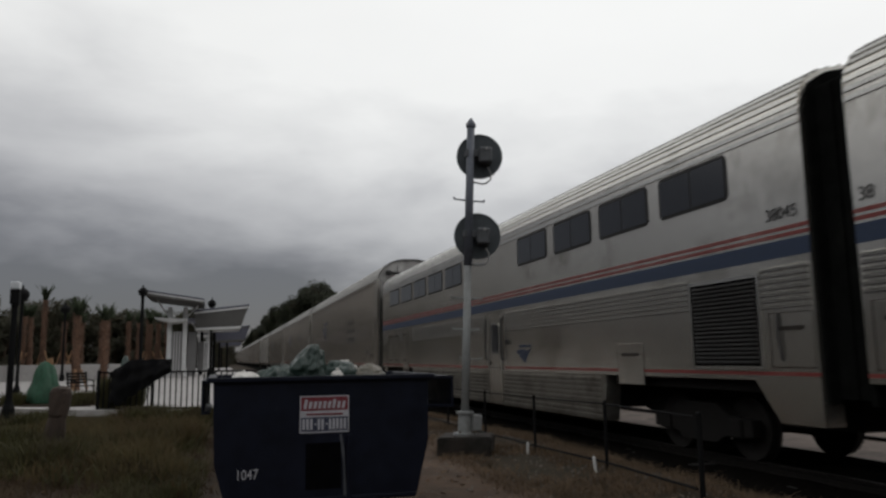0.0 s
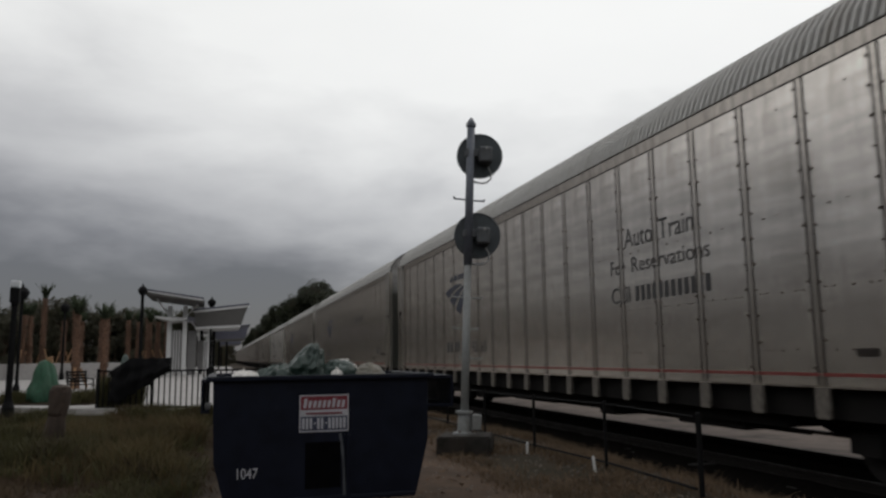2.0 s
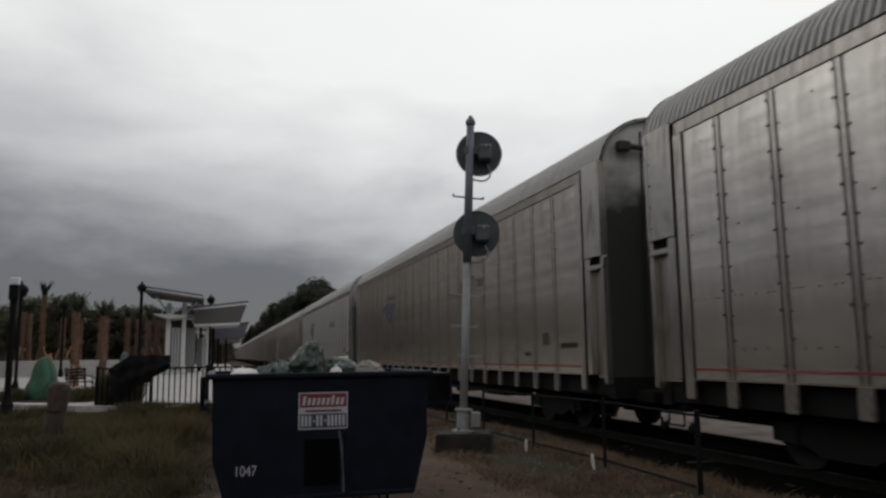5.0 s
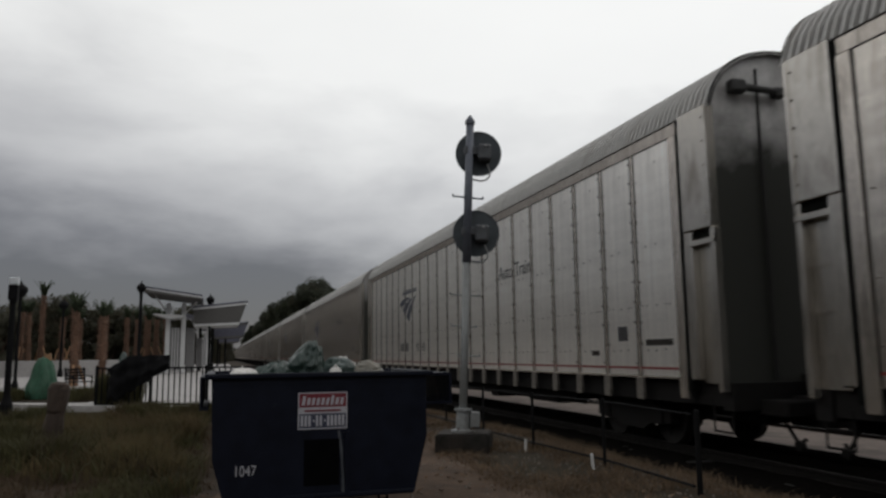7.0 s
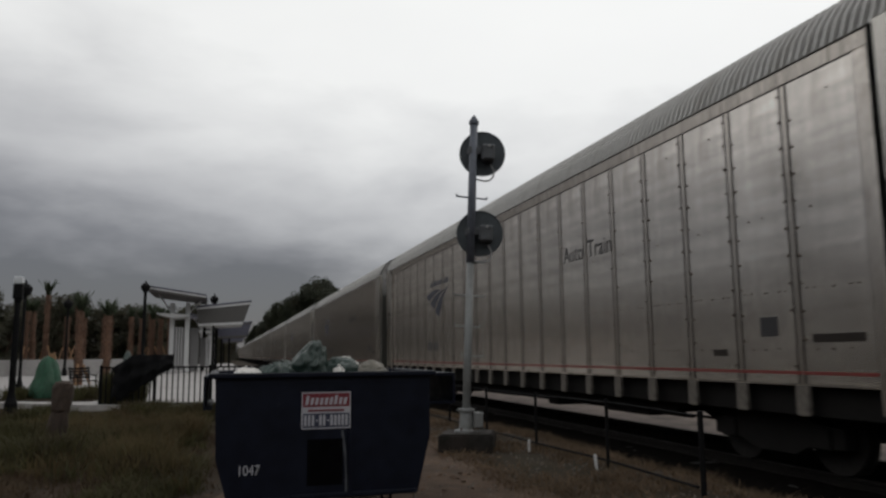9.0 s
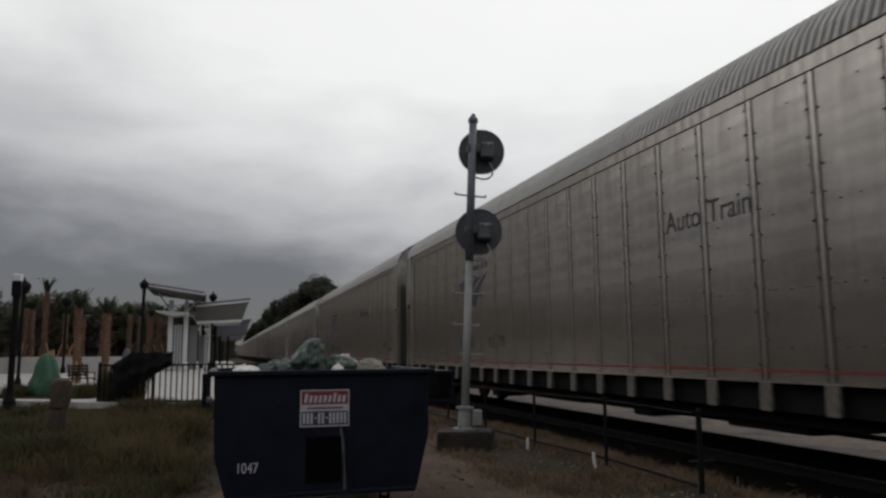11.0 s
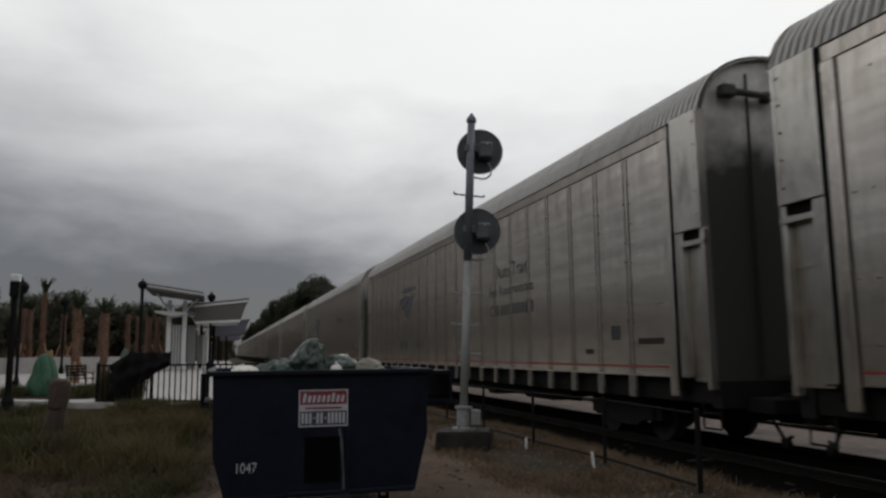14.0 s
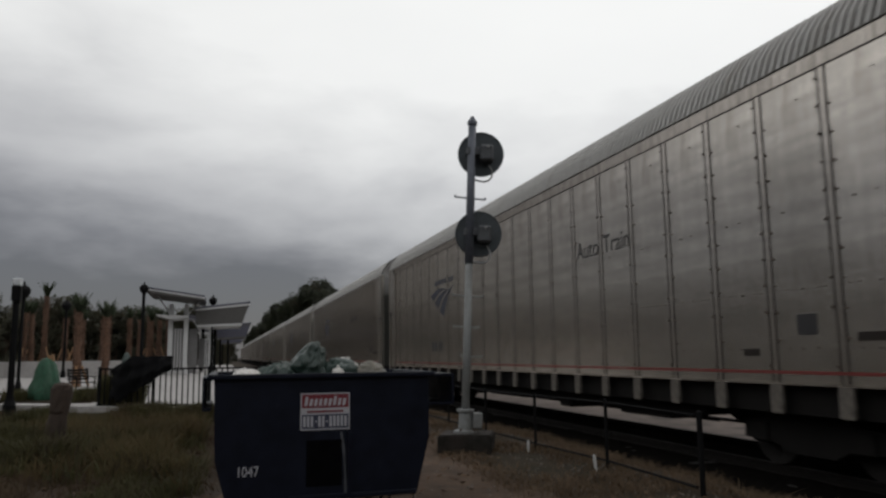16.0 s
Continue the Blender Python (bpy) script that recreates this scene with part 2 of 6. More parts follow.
M["sign_navy"] = mat("navy_sign_face", (0.028, 0.033, 0.06), 0.5, 0.0, 14, 0.1)
M["sign_ink"] = mat("grey_sign_print", (0.37, 0.37, 0.40), 0.5, 0.0, 14, 0.08)
M["bag_green"] = mat("green_grey_plastic_bag", (0.026, 0.046, 0.039), 0.34, 0.0, 6, 0.25, (0.075, 0.092, 0.085), (0.5, 0.75), (1, 1, 1), 4.0, 0.3)
M["bag_tan"] = mat("tan_plastic_bag", (0.17, 0.155, 0.125), 0.4, 0.0, 6, 0.25, (0.06, 0.07, 0.062), (0.45, 0.7), (1, 1, 1), 5.0, 0.3)
M["bag_white"] = mat("white_plastic_bag", (0.60, 0.58, 0.55), 0.4, 0.0, 6, 0.08)
M["wrap_green"] = mat("green_netting_wrap", (0.026, 0.082, 0.048), 0.7, 0.0, 10, 0.3, (0.07, 0.13, 0.09), (0.5, 0.75), (1, 1, 0.5), 3.0, 0.4)
M["tarp"] = mat("black_tarpaulin", (0.005, 0.005, 0.0055), 0.85, 0.0, 5, 0.3, bump=0.4, spec=0.1)
M["shelter_white"] = mat("white_shelter_paint", (0.62, 0.62, 0.62), 0.5, 0.0, 5, 0.05)
M["shelter_under"] = mat("grey_canopy_soffit", (0.10, 0.096, 0.092), 0.7, 0.0, 5, 0.08)
M["canopy_edge"] = mat("dark_canopy_sheet", (0.10, 0.10, 0.13), 0.5, 0.2, 5, 0.12)
M["shelter_glass"] = mat("frosted_shelter_panel", (0.20, 0.195, 0.195), 0.35, 0.0, 4, 0.08)
M["bark"] = mat("brown_bark", (0.085, 0.058, 0.042), 0.95, 0.0, 9, 0.35, bump=0.7)
M["palm_bark"] = mat("red_brown_palm_trunk", (0.125, 0.070, 0.045), 0.95, 0.0, 9, 0.4, (0.055, 0.037, 0.027), (0.48, 0.7), (1, 1, 0.7), 1.5, 0.7)
M["palm_leaf"] = mat("palm_frond_green", (0.045, 0.058, 0.033), 0.7, 0.0, 6, 0.3, thin=0.4)
M["oak_leaf"] = mat("dark_oak_leaves", (0.040, 0.046, 0.028), 0.75, 0.0, 0.9, 0.45, (0.075, 0.058, 0.038), (0.55, 0.75), (1, 1, 1), 0.35, 0.0, 0.15, thin=0.4)
M["leaf"] = mat("brownish_wood_leaves", (0.066, 0.064, 0.042), 0.75, 0.0, 0.9, 0.45, (0.115, 0.080, 0.052), (0.55, 0.75), (1, 1, 1), 0.35, 0.0, 0.15, thin=0.4)
M["timber"] = mat("yellow_pine_prop", (0.30, 0.175, 0.095), 0.8, 0.0, 8, 0.2)
M["weed"] = mat("dull_green_weeds", (0.066, 0.063, 0.030), 0.85, 0.0, 1.3, 0.35, (0.048, 0.034, 0.022), (0.48, 0.68), (1, 1, 1), 0.7, 0.0, spec=0.15, thin=0.4)
M["olive"] = mat("olive_seeding_grass", (0.098, 0.078, 0.040), 0.9, 0.0, 1.1, 0.4, (0.095, 0.062, 0.036), (0.48, 0.66), (1, 1, 1), 0.8, 0.0, spec=0.1, thin=0.4)
M["straw"] = mat("dry_tan_grass", (0.138, 0.098, 0.064), 0.9, 0.0, 1.2, 0.45, spec=0.15, thin=0.4)
M["dead"] = mat("dead_brown_weeds", (0.072, 0.050, 0.034), 0.9, 0.0, 1.5, 0.4, (0.085, 0.065, 0.04), (0.5, 0.72), (1, 1, 1), 1.2, 0.0, spec=0.1, thin=0.4)
M["fallen"] = mat("fallen_leaves", (0.11, 0.068, 0.042), 0.9, 0.0, 6.0, 0.5, (0.19, 0.145, 0.10), (0.52, 0.66), (1, 1, 1), 5.0, 0.0, spec=0.1)
M["litter"] = mat("pale_pebbles", (0.16, 0.14, 0.12), 0.8, 0.0, 9, 0.3)
M["stump_wood"] = mat("brown_weathered_timber", (0.050, 0.035, 0.027), 0.9, 0.0, 12, 0.3, (0.022, 0.017, 0.014), (0.5, 0.7), (1, 1, 0.3), 3.0, 0.5)
M["lamp_glass"] = mat("pale_lamp_globe", (0.62, 0.64, 0.66), 0.4, 0.0, 5, 0.05)


# ---------------------------------------------------------------- mesh helpers
def part(name, bm, material, parent=None, label="", smooth=False):
    me = bpy.data.meshes.new(name)
    bmesh.ops.recalc_face_normals(bm, faces=bm.faces[:])
    for f in bm.faces:
        f.smooth = smooth
    bm.to_mesh(me)
    bm.free()
    for m in material if isinstance(material, (list, tuple)) else [material]:
        me.materials.append(m)
    ob = new(name, me)
    ob.parent = parent
    if label:
        tagged(ob, label)
    return ob


def repeat(ob, m):
    """A piece that shares the mesh of ob, under the same thing."""
    o = new(ob.name.split(".")[0], ob.data)
    o.parent = ob.parent
    o.matrix_basis = m
    return o


def thing(name, m, label, category, group="", kind=""):
    ob = new(name)
    ob.empty_display_size = 0.3
    ob.matrix_basis = m
    return tagged(ob, label, category, group, kind)


def box(bm, a, b, mi=0, m=None, bevel=0.0):
    (x0, y0, z0), (x1, y1, z1) = a, b
    vs = [bm.verts.new((x, y, z)) for x in (x0, x1) for y in (y0, y1) for z in (z0, z1)]
    fs = [bm.faces.new([vs[i] for i in q]) for q in ((0, 1, 3, 2), (4, 6, 7, 5), (0, 4, 5, 1), (2, 3, 7, 6), (0, 2, 6, 4), (1, 5, 7, 3))]
    for f in fs:
        f.material_index = mi
    if m is not None:
        for v in vs:
            v.co = m @ v.co
    if bevel:
        es = list({e for f in fs for e in f.edges})
        bmesh.ops.bevel(bm, geom=es, offset=bevel, segments=1, affect="EDGES")
    return bm


def tube(bm, p, q, r0, r1=None, n=10, mi=0, caps=True):
    p, q = Vector(p), Vector(q)
    r1 = r0 if r1 is None else r1
    w = (q - p).normalized()
    u = w.orthogonal().normalized()
    v = w.cross(u)
    rings = []
    for c, r in ((p, r0), (q, r1)):
        rings.append([bm.verts.new(c + (u * math.cos(2 * math.pi * i / n) + v * math.sin(2 * math.pi * i / n)) * r) for i in range(n)])
    for i in range(n):
        f = bm.faces.new((rings[0][i], rings[0][(i + 1) % n], rings[1][(i + 1) % n], rings[1][i]))
        f.material_index = mi
    if caps:
        for rg in rings:
            bm.faces.new(rg).material_index = mi
    return bm


def path_tube(bm, pts, r, n=8, mi=0):
    for a, b in zip(pts, pts[1:]):
        tube(bm, a, b, r, r, n, mi)
    return bm


def slab(bm, outline, axis, a, b, mi=0):
    """A flat outline pushed from a to b along axis x, y or z. The outline gives the two other coordinates in order."""
    def at(p, c):
        return {"x": (c, p[0], p[1]), "y": (p[0], c, p[1]), "z": (p[0], p[1], c)}[axis]
    va = [bm.verts.new(at(p, a)) for p in outline]
    vb = [bm.verts.new(at(p, b)) for p in outline]
    n = len(outline)
    for f in [va, vb[::-1]] + [[va[i], va[(i + 1) % n], vb[(i + 1) % n], vb[i]] for i in range(n)]:
        bm.faces.new(f).material_index = mi
    return bm


def lathe(bm, profile, n=20, mi=0, wob=0.0, seed=0, squash=(1, 1)):
    rng = random.Random(seed)
    rings = []
    for r, z in profile:
        rings.append([bm.verts.new((r * math.cos(2 * math.pi * i / n) * squash[0] * (1 + rng.uniform(-wob, wob)), r * math.sin(2 * math.pi * i / n) * squash[1] * (1 + rng.uniform(-wob, wob)), z)) for i in range(n)])
    for ra, rb in zip(rings, rings[1:]):
        for i in range(n):
            bm.faces.new((ra[i], ra[(i + 1) % n], rb[(i + 1) % n], rb[i])).material_index = mi
    bm.faces.new(rings[0]).material_index = mi
    bm.faces.new(rings[-1]).material_index = mi
    return bm


def lettering(name, words, width, height, material, parent, m, depth=0.003):
    """Words as a mesh, fitted to a width and a capital height; m places the lower left corner."""
    cu = bpy.data.curves.new(name, "FONT")
    cu.body, cu.extrude, cu.size = words, depth, 1.0
    ob = bpy.data.objects.new(name, cu)
    scene.collection.objects.link(ob)
    bpy.context.view_layer.update()
    me = bpy.data.meshes.new_from_object(ob)
    bpy.data.objects.remove(ob)
    xs = [v.co.x for v in me.vertices]
    ys = [v.co.y for v in me.vertices]
    x0, y0 = min(xs), min(ys) if min(ys) > -0.1 else 0.0
    kx, ky = width / (max(xs) - min(xs)), height / 0.70
    for v in me.vertices:
        v.co.x, v.co.y = (v.co.x - x0) * kx, v.co.y * ky
    me.materials.clear()
    me.materials.append(material)
    o = new(name, me)
    o.parent = parent
    o.matrix_basis = m
    return o


def on_side(y, z, x=-1.523):
    """On a car's near side: the words run towards the car's front."""
    return Matrix(((0, 0, -1, x), (-1, 0, 0, y), (0, 1, 0, z), (0, 0, 0, 1)))

# ---------------------------------------------------------------- ground
GZ = -0.10
RAIL = -0.25       # top of the rails
TRACK_X = 8.30


def height(x, y):
    """Lie of the land: a shallow ditch by the ballast, a slight unevenness elsewhere."""
    z = GZ + 0.035 * noise.noise((x * 0.5, y * 0.5, 3.0)) + 0.012 * noise.noise((x * 2.3, y * 2.3, 7.0))
    if 4.9 < x < 6.9:
        z -= 0.16 * math.sin((x - 4.9) / 2.0 * math.pi)
    if x > 5.9:
        z -= 0.50 * min(1, (x - 5.9) / 0.6)
    if x < -3 and y > 20:
        z = min(z, GZ - 0.02)
    return z


def sheet(name, xs, ys, zf, material, label, category):
    vs = [(x, y, zf(x, y)) for y in ys for x in xs]
    n = len(xs)
    fs = [(j * n + i, j * n + i + 1, (j + 1) * n + i + 1, (j + 1) * n + i) for j in range(len(ys) - 1) for i in range(n - 1)]
    me = bpy.data.meshes.new(name)
    me.from_pydata(vs, [], fs)
    for p in me.polygons:
        p.use_smooth = True
    me.materials.append(material)
    return tagged(new(name, me), label, category, kind="structure")


far = [4000, 1500, 600, 250, 120, 70]
gx = [-a for a in far] + [-45 + 2.5 * i for i in range(14)] + [-10 + 0.25 * i for i in range(80)] + [10 + 3 * i for i in range(18)] + far[::-1]
gy = [-a for a in far] + [-40 + 4 * i for i in range(7)] + [-12 + 0.25 * i for i in range(168)] + [30 + 3 * i for i in range(13)] + far[::-1]
sheet("ground", gx, gy, height, M["soil"], "dark soil with weeds and leaf litter", "ground")


def path_z(x, y):
    return height(x, y) + 0.012


me_v, me_f = [], []
for j in range(-20, 64):
    y = 0.5 * j
    left = -1.3 + 0.20 * max(0, y - 2) + 0.25 * noise.noise((0, y * 0.8, 0))
    right = 2.95 + 0.05 * y + 0.35 * noise.noise((5, y * 0.9, 0)) + (0.5 if y < 7 else 0)
    for i in range(13):
        x = left + (right - left) * i / 12
        me_v.append((x, y, path_z(x, y) - (0.02 if i in (0, 12) else 0)))
for j in range(83):
    for i in range(12):
        k = j * 13 + i
        me_f.append((k, k + 1, k + 14, k + 13))
me = bpy.data.meshes.new("dirt_path")
me.from_pydata(me_v, [], me_f)
for p in me.polygons:
    p.use_smooth = True
me.materials.append(M["path"])
tagged(new("dirt_path", me), "sandy dirt track beside the railway", "path", kind="structure")


def yard_z(x, y):
    return -0.315 + 0.02 * noise.noise((x * 0.6, y * 0.6, 1.0))


sheet("gravel_yard", [9.2 + 0.4 * i for i in range(12)] + [14.2, 18, 24, 34, 50], [-30 + 2 * i for i in range(65)] + [140, 240, 400], yard_z, M["sand"], "pale gravel ground on the far side of the track", "ground")

# pale slab stands in for an unclear white object, likelier a vehicle
bm = bmesh.new()
box(bm, (13.6, 23.5, -0.5), (15.8, 28.0, -0.30), bevel=0.02)
tagged(part("concrete_pad", bm, M["concrete"]), "pale slab standing in for an unclear white object", "concrete pad", kind="structure")
# unseen wall, added to keep low western sky light off the train
bm = bmesh.new()
box(bm, (-14.4, -34, -0.3), (-14.0, 53, 5.4))
tagged(part("wall_west", bm, M["old_concrete"]), "unseen plain wall added to dim the train's lower side", "wall", kind="structure")

# track bed: stone coloured near black for the shade under the train
def bed(name, prof, material, label):
    bm = bmesh.new()
    ysb = [-30 + 0.5 * i for i in range(200)] + [75, 90, 120, 200, 400, 700]
    rows_v = []
    n = len(prof) - 1
    for y in ysb:
        row = []
        for k in range(7 * n + 1):
            u = k / 7
            i = min(n - 1, int(u))
            a, b = prof[i], prof[i + 1]
            x = a[0] + (b[0] - a[0]) * (u - i)
            z = a[1] + (b[1] - a[1]) * (u - i) + 0.03 * noise.noise((x * 5, y * 5, 0))
            row.append(bm.verts.new((TRACK_X + x, y, z)))
        rows_v.append(row)
    for ra, rb in zip(rows_v, rows_v[1:]):
        for i in range(7 * n):
            bm.faces.new((ra[i], ra[i + 1], rb[i + 1], rb[i]))
    tagged(part(name, bm, material), label, "track bed", kind="structure")


bed("track_bed", [(-2.55, -0.62), (-1.5, -0.40), (0.95, -0.36)], M["ballast"], "near-black ballast, the shade under the train in its colour")

track = thing("railway_track", pose(TRACK_X, 0, RAIL), "railway track with steel rails on dark sleepers", "railway track", kind="structure")
siding = thing("railway_siding", pose(TRACK_X + 4.0, 0, RAIL), "second railway track on pale gravel", "railway track", kind="structure")
for sx, line in ((-0.7525, track), (0.7525, track), (-0.7525, siding), (0.7525, siding)):
    bm = bmesh.new()
    slab(bm, [(sx - 0.07, -0.16), (sx + 0.07, -0.16), (sx + 0.07, -0.145), (sx + 0.012, -0.13), (sx + 0.012, -0.05), (sx + 0.036, -0.04), (sx + 0.036, -0.004), (sx + 0.03, 0), (sx - 0.03, 0), (sx - 0.036, -0.004), (sx - 0.036, -0.04), (sx - 0.012, -0.05), (sx - 0.012, -0.13), (sx - 0.07, -0.145)], "y", -30, 700)
    part("rail", bm, M["rail"], line)
bm = bmesh.new()
box(bm, (-1.3, -0.11, -0.30), (1.3, 0.11, -0.152), bevel=0.012)
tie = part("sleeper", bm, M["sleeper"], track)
for i in range(110):
    (repeat(tie, pose(0, -6 + 0.55 * i, 0)) if i else None)

# ---------------------------------------------------------------- the train
CAR = 28.27          # pitch of the vehicle rack cars
LEN = 26.80          # their body length
TRAIN_S, TRAIN_V, TRAIN_A = 33.665, 15.372, 0.0713


# small surges of the train along its run: seconds, metres
SURGE = [(0.0, 0.03), (0.5, -0.12), (1.0, 0.22), (1.5, 0.09), (2.0, 0.06), (2.5, -0.01), (3.0, -0.08), (3.5, -0.03), (4.0, -0.01), (6.5, -0.10), (7.0, -0.04), (7.5, -0.06), (8.0, -0.09), (8.5, -0.12), (9.0, -0.06), (11.5, -0.04), (12.0, -0.08), (12.5, -0.01), (13.0, -0.01), (16.0, 0.01)]


def train_at(t):
    surge = float(np.interp(t, [a for a, b in SURGE], [b for a, b in SURGE]))
    return TRAIN_S - TRAIN_V * t - TRAIN_A * t * t / 2 + surge


POST0, POSTP, POSTN = 2.27, 1.1285, 21
Z_SILL, Z_EAVE, Z_TOP = 0.90, 4.93, 5.79
HALF = 1.50


def roof_point(a):
    """Cross-section of the arched roof, a from 0 (near eave) to 1 (far eave)."""
    side = -1 if a <= 0.5 else 1
    t = 2 * a if a <= 0.5 else 2 - 2 * a
    x = 1.5 * (1 - t) ** 2 + 2.56 * t * (1 - t)
    z = 1.90 * t * (1 - t) + 0.91 * t * t
    return (side * x, Z_EAVE + z)


def wheelset(parent, y):
    bm = bmesh.new()
    for s_ in (-1, 1):
        tube(bm, (0.69 * s_, 0, 0), (0.82 * s_, 0, 0), 0.455, 0.455, 24)
        tube(bm, (0.66 * s_, 0, 0), (0.69 * s_, 0, 0), 0.485, 0.485, 24)
        tube(bm, (0.80 * s_, 0, 0), (0.86 * s_, 0, 0), 0.14, 0.12, 12)
        for k in range(4):
            a = k * math.pi / 2
            box(bm, (0.815 * s_ - 0.012, -0.03, 0.2), (0.815 * s_ + 0.02, 0.03, 0.33), m=Matrix.Rotation(a, 4, "X"))
    tube(bm, (-1.0, 0, 0), (1.0, 0, 0), 0.085, 0.085, 10)
    ws = part("wheelset", bm, M["wheel"], parent)
    ws.location = (0, y, 0.455 + RAIL)
    return ws


def bogie(parent, y):
    bm = bmesh.new()
    for s_ in (-1, 1):
        x = 0.98 * s_
        slab(bm, [(y - 1.25, 0.36), (y - 0.62, 0.33), (y - 0.4, 0.22), (y + 0.4, 0.22), (y + 0.62, 0.33), (y + 1.25, 0.36), (y + 1.25, 0.60), (y + 0.75, 0.64), (y + 0.45, 0.80), (y - 0.45, 0.80), (y - 0.75, 0.64), (y - 1.25, 0.60)], "x", x - 0.08, x + 0.08)
        for d in (-0.2, 0, 0.2):
            tube(bm, (x, y + d, 0.3), (x, y + d, 0.68), 0.075, 0.075, 8)
        for d in (-0.9, 0.9):
            box(bm, (x - 0.13, y + d - 0.15, 0.33), (x + 0.13, y + d + 0.15, 0.60), bevel=0.02)
    box(bm, (-1.0, y - 0.25, 0.42), (1.0, y + 0.25, 0.72))
    for v in bm.verts:
        v.co.z += RAIL
    b = part("bogie", bm, M["under"], parent)
    ws = [wheelset(b, y - 0.9), wheelset(b, y + 0.9)]
    return b, ws


def rack_car(m):
    car = thing("auto_rack_car", m, "weathered silver vehicle rack railway car with arched ribbed roof", "railway car", "cars of the train")
    # inner shell behind the sheets
    bm = bmesh.new()
    box(bm, (-HALF + 0.05, 0.92, Z_SILL), (HALF - 0.05, LEN - 0.92, Z_EAVE + 0.1))
    box(bm, (-HALF + 0.22, 0.16, Z_SILL), (HALF - 0.22, 0.92, Z_EAVE + 0.1))
    box(bm, (-HALF + 0.22, LEN - 0.92, Z_SILL), (HALF - 0.22, LEN - 0.16, Z_EAVE + 0.1))
    part("inner_shell", bm, M["seam"], car)
    # side sheets, one for each bay
    ys = [1.10] + [POST0 + POSTP * i for i in range(POSTN)] + [LEN - 0.92]
    bm = bmesh.new()
    box(bm, (-HALF - 0.004, 0.0, Z_SILL), (-HALF + 0.03, POSTP, 4.71))
    for y, z, r in ((0.30, 2.06, 0.014), (0.55, 2.06, 0.016), (0.83, 2.07, 0.014), (0.62, 1.33, 0.016), (0.36, 1.34, 0.013), (0.86, 1.33, 0.013), (0.19, 2.06, 0.013), (0.96, 2.07, 0.013), (0.42, 4.42, 0.014), (0.80, 3.05, 0.017), (0.52, 3.06, 0.012)):
        tube(bm, (-HALF, y, z), (-HALF - 0.018, y, z), r, r * 0.8, 6, 1)
    sheet0 = None
    for i in range(len(ys) - 1):
        k = (ys[i + 1] - ys[i]) / POSTP
        for side in (0, 180):
            mm = pose(0, ys[i] if side == 0 else ys[i + 1], 0, 0, 0, side) @ Matrix.Diagonal((1, k, 1, 1))
            if sheet0 is None:
                sheet0 = part("side_sheet", bm, [M["rack_panel"], M["bolt"]], car)
                sheet0.matrix_basis = mm
            else:
                repeat(sheet0, mm)
    # posts with bolts and foot brackets
    bm = bmesh.new()
    slab(bm, [(-HALF, -0.043), (-HALF - 0.010, -0.039), (-HALF - 0.010, 0.039), (-HALF, 0.043)], "z", Z_SILL - 0.02, 4.70, 0)
    for d in (-0.074, 0.043):
        box(bm, (-HALF - 0.0075, d, Z_SILL), (-HALF - 0.002, d + 0.031, 4.69), 2)
    slab(bm, [(-0.105, 0.89), (0.105, 0.89), (0.115, 0.56), (0.095, 0.53), (-0.095, 0.53), (-0.115, 0.56)], "x", -HALF - 0.03, -HALF + 0.012, 3)
    for k in range(11):
        z = 1.10 + 0.345 * k
        for d in (-0.094, 0.094):
            if (k * 7 + (d > 0) * 3) % 10 == 0:
                continue
            r = 0.017 + 0.004 * ((k * 5 + (d > 0)) % 3)
            tube(bm, (-HALF - 0.001, d, z + 0.02 * (d > 0)), (-HALF - 0.024, d, z + 0.02 * (d > 0)), r, r * 0.8, 6, 1)
    post0 = None
    for y in ys[1:-1]:
        for side in (0, 180):
            mm = pose(0, y, 0, 0, 0, side)
            if post0 is None:
                post0 = part("post", bm, [M["rack_post"], M["bolt"], M["seam"], M["rack_foot"]], car)
                post0.matrix_basis = mm
            else:
                repeat(post0, mm)
    # top rail, sill with red line
    for s_ in (-1, 1):
        bm = bmesh.new()
        a, b = sorted((s_ * (HALF + 0.016), s_ * (HALF - 0.02)))
        box(bm, (a, 0.90, 4.70), (b, LEN - 0.90, Z_EAVE - 0.03), bevel=0.006)
        part("top_rail", bm, M["rack_rail"], car)
        bm = bmesh.new()
        a, b = sorted((s_ * (HALF + 0.018), s_ * (HALF - 0.02)))
        box(bm, (a, 0.90, 4.691), (b, LEN - 0.90, 4.700))
        # dark strip for the shadow under the overhanging roof ribs
        box(bm, (a + 0.006 * s_, 0.10, Z_EAVE - 0.034), (b, LEN - 0.10, Z_EAVE - 0.008))
        part("rail_seam", bm, M["seam"], car, "dark seam below the top rail and painted shadow strip above it")
        bm = bmesh.new()
        a, b = sorted((s_ * (HALF + 0.012), s_ * (HALF - 0.02)))
        box(bm, (a, 0.90, Z_SILL - 0.012), (b, LEN - 0.90, Z_SILL + 0.02))
        part("side_sill", bm, M["rack_post"], car)
        bm = bmesh.new()
        a, b = sorted((s_ * (HALF + 0.010), s_ * (HALF + 0.002)))
        box(bm, (a, 0.92, 1.025), (b, LEN - 0.92, 1.062))
        part("red_line", bm, M["red"], car, "thin red painted line")
    # ribbed roof; groove faces coloured dark for dirt and the shade between ribs
    n_rib, n_arc = 190, 12
    bm = bmesh.new()
    vs = []
    pitch = LEN / n_rib
    for i in range(n_rib):
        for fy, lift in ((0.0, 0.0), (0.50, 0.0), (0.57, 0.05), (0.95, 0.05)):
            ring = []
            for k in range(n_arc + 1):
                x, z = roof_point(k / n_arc)
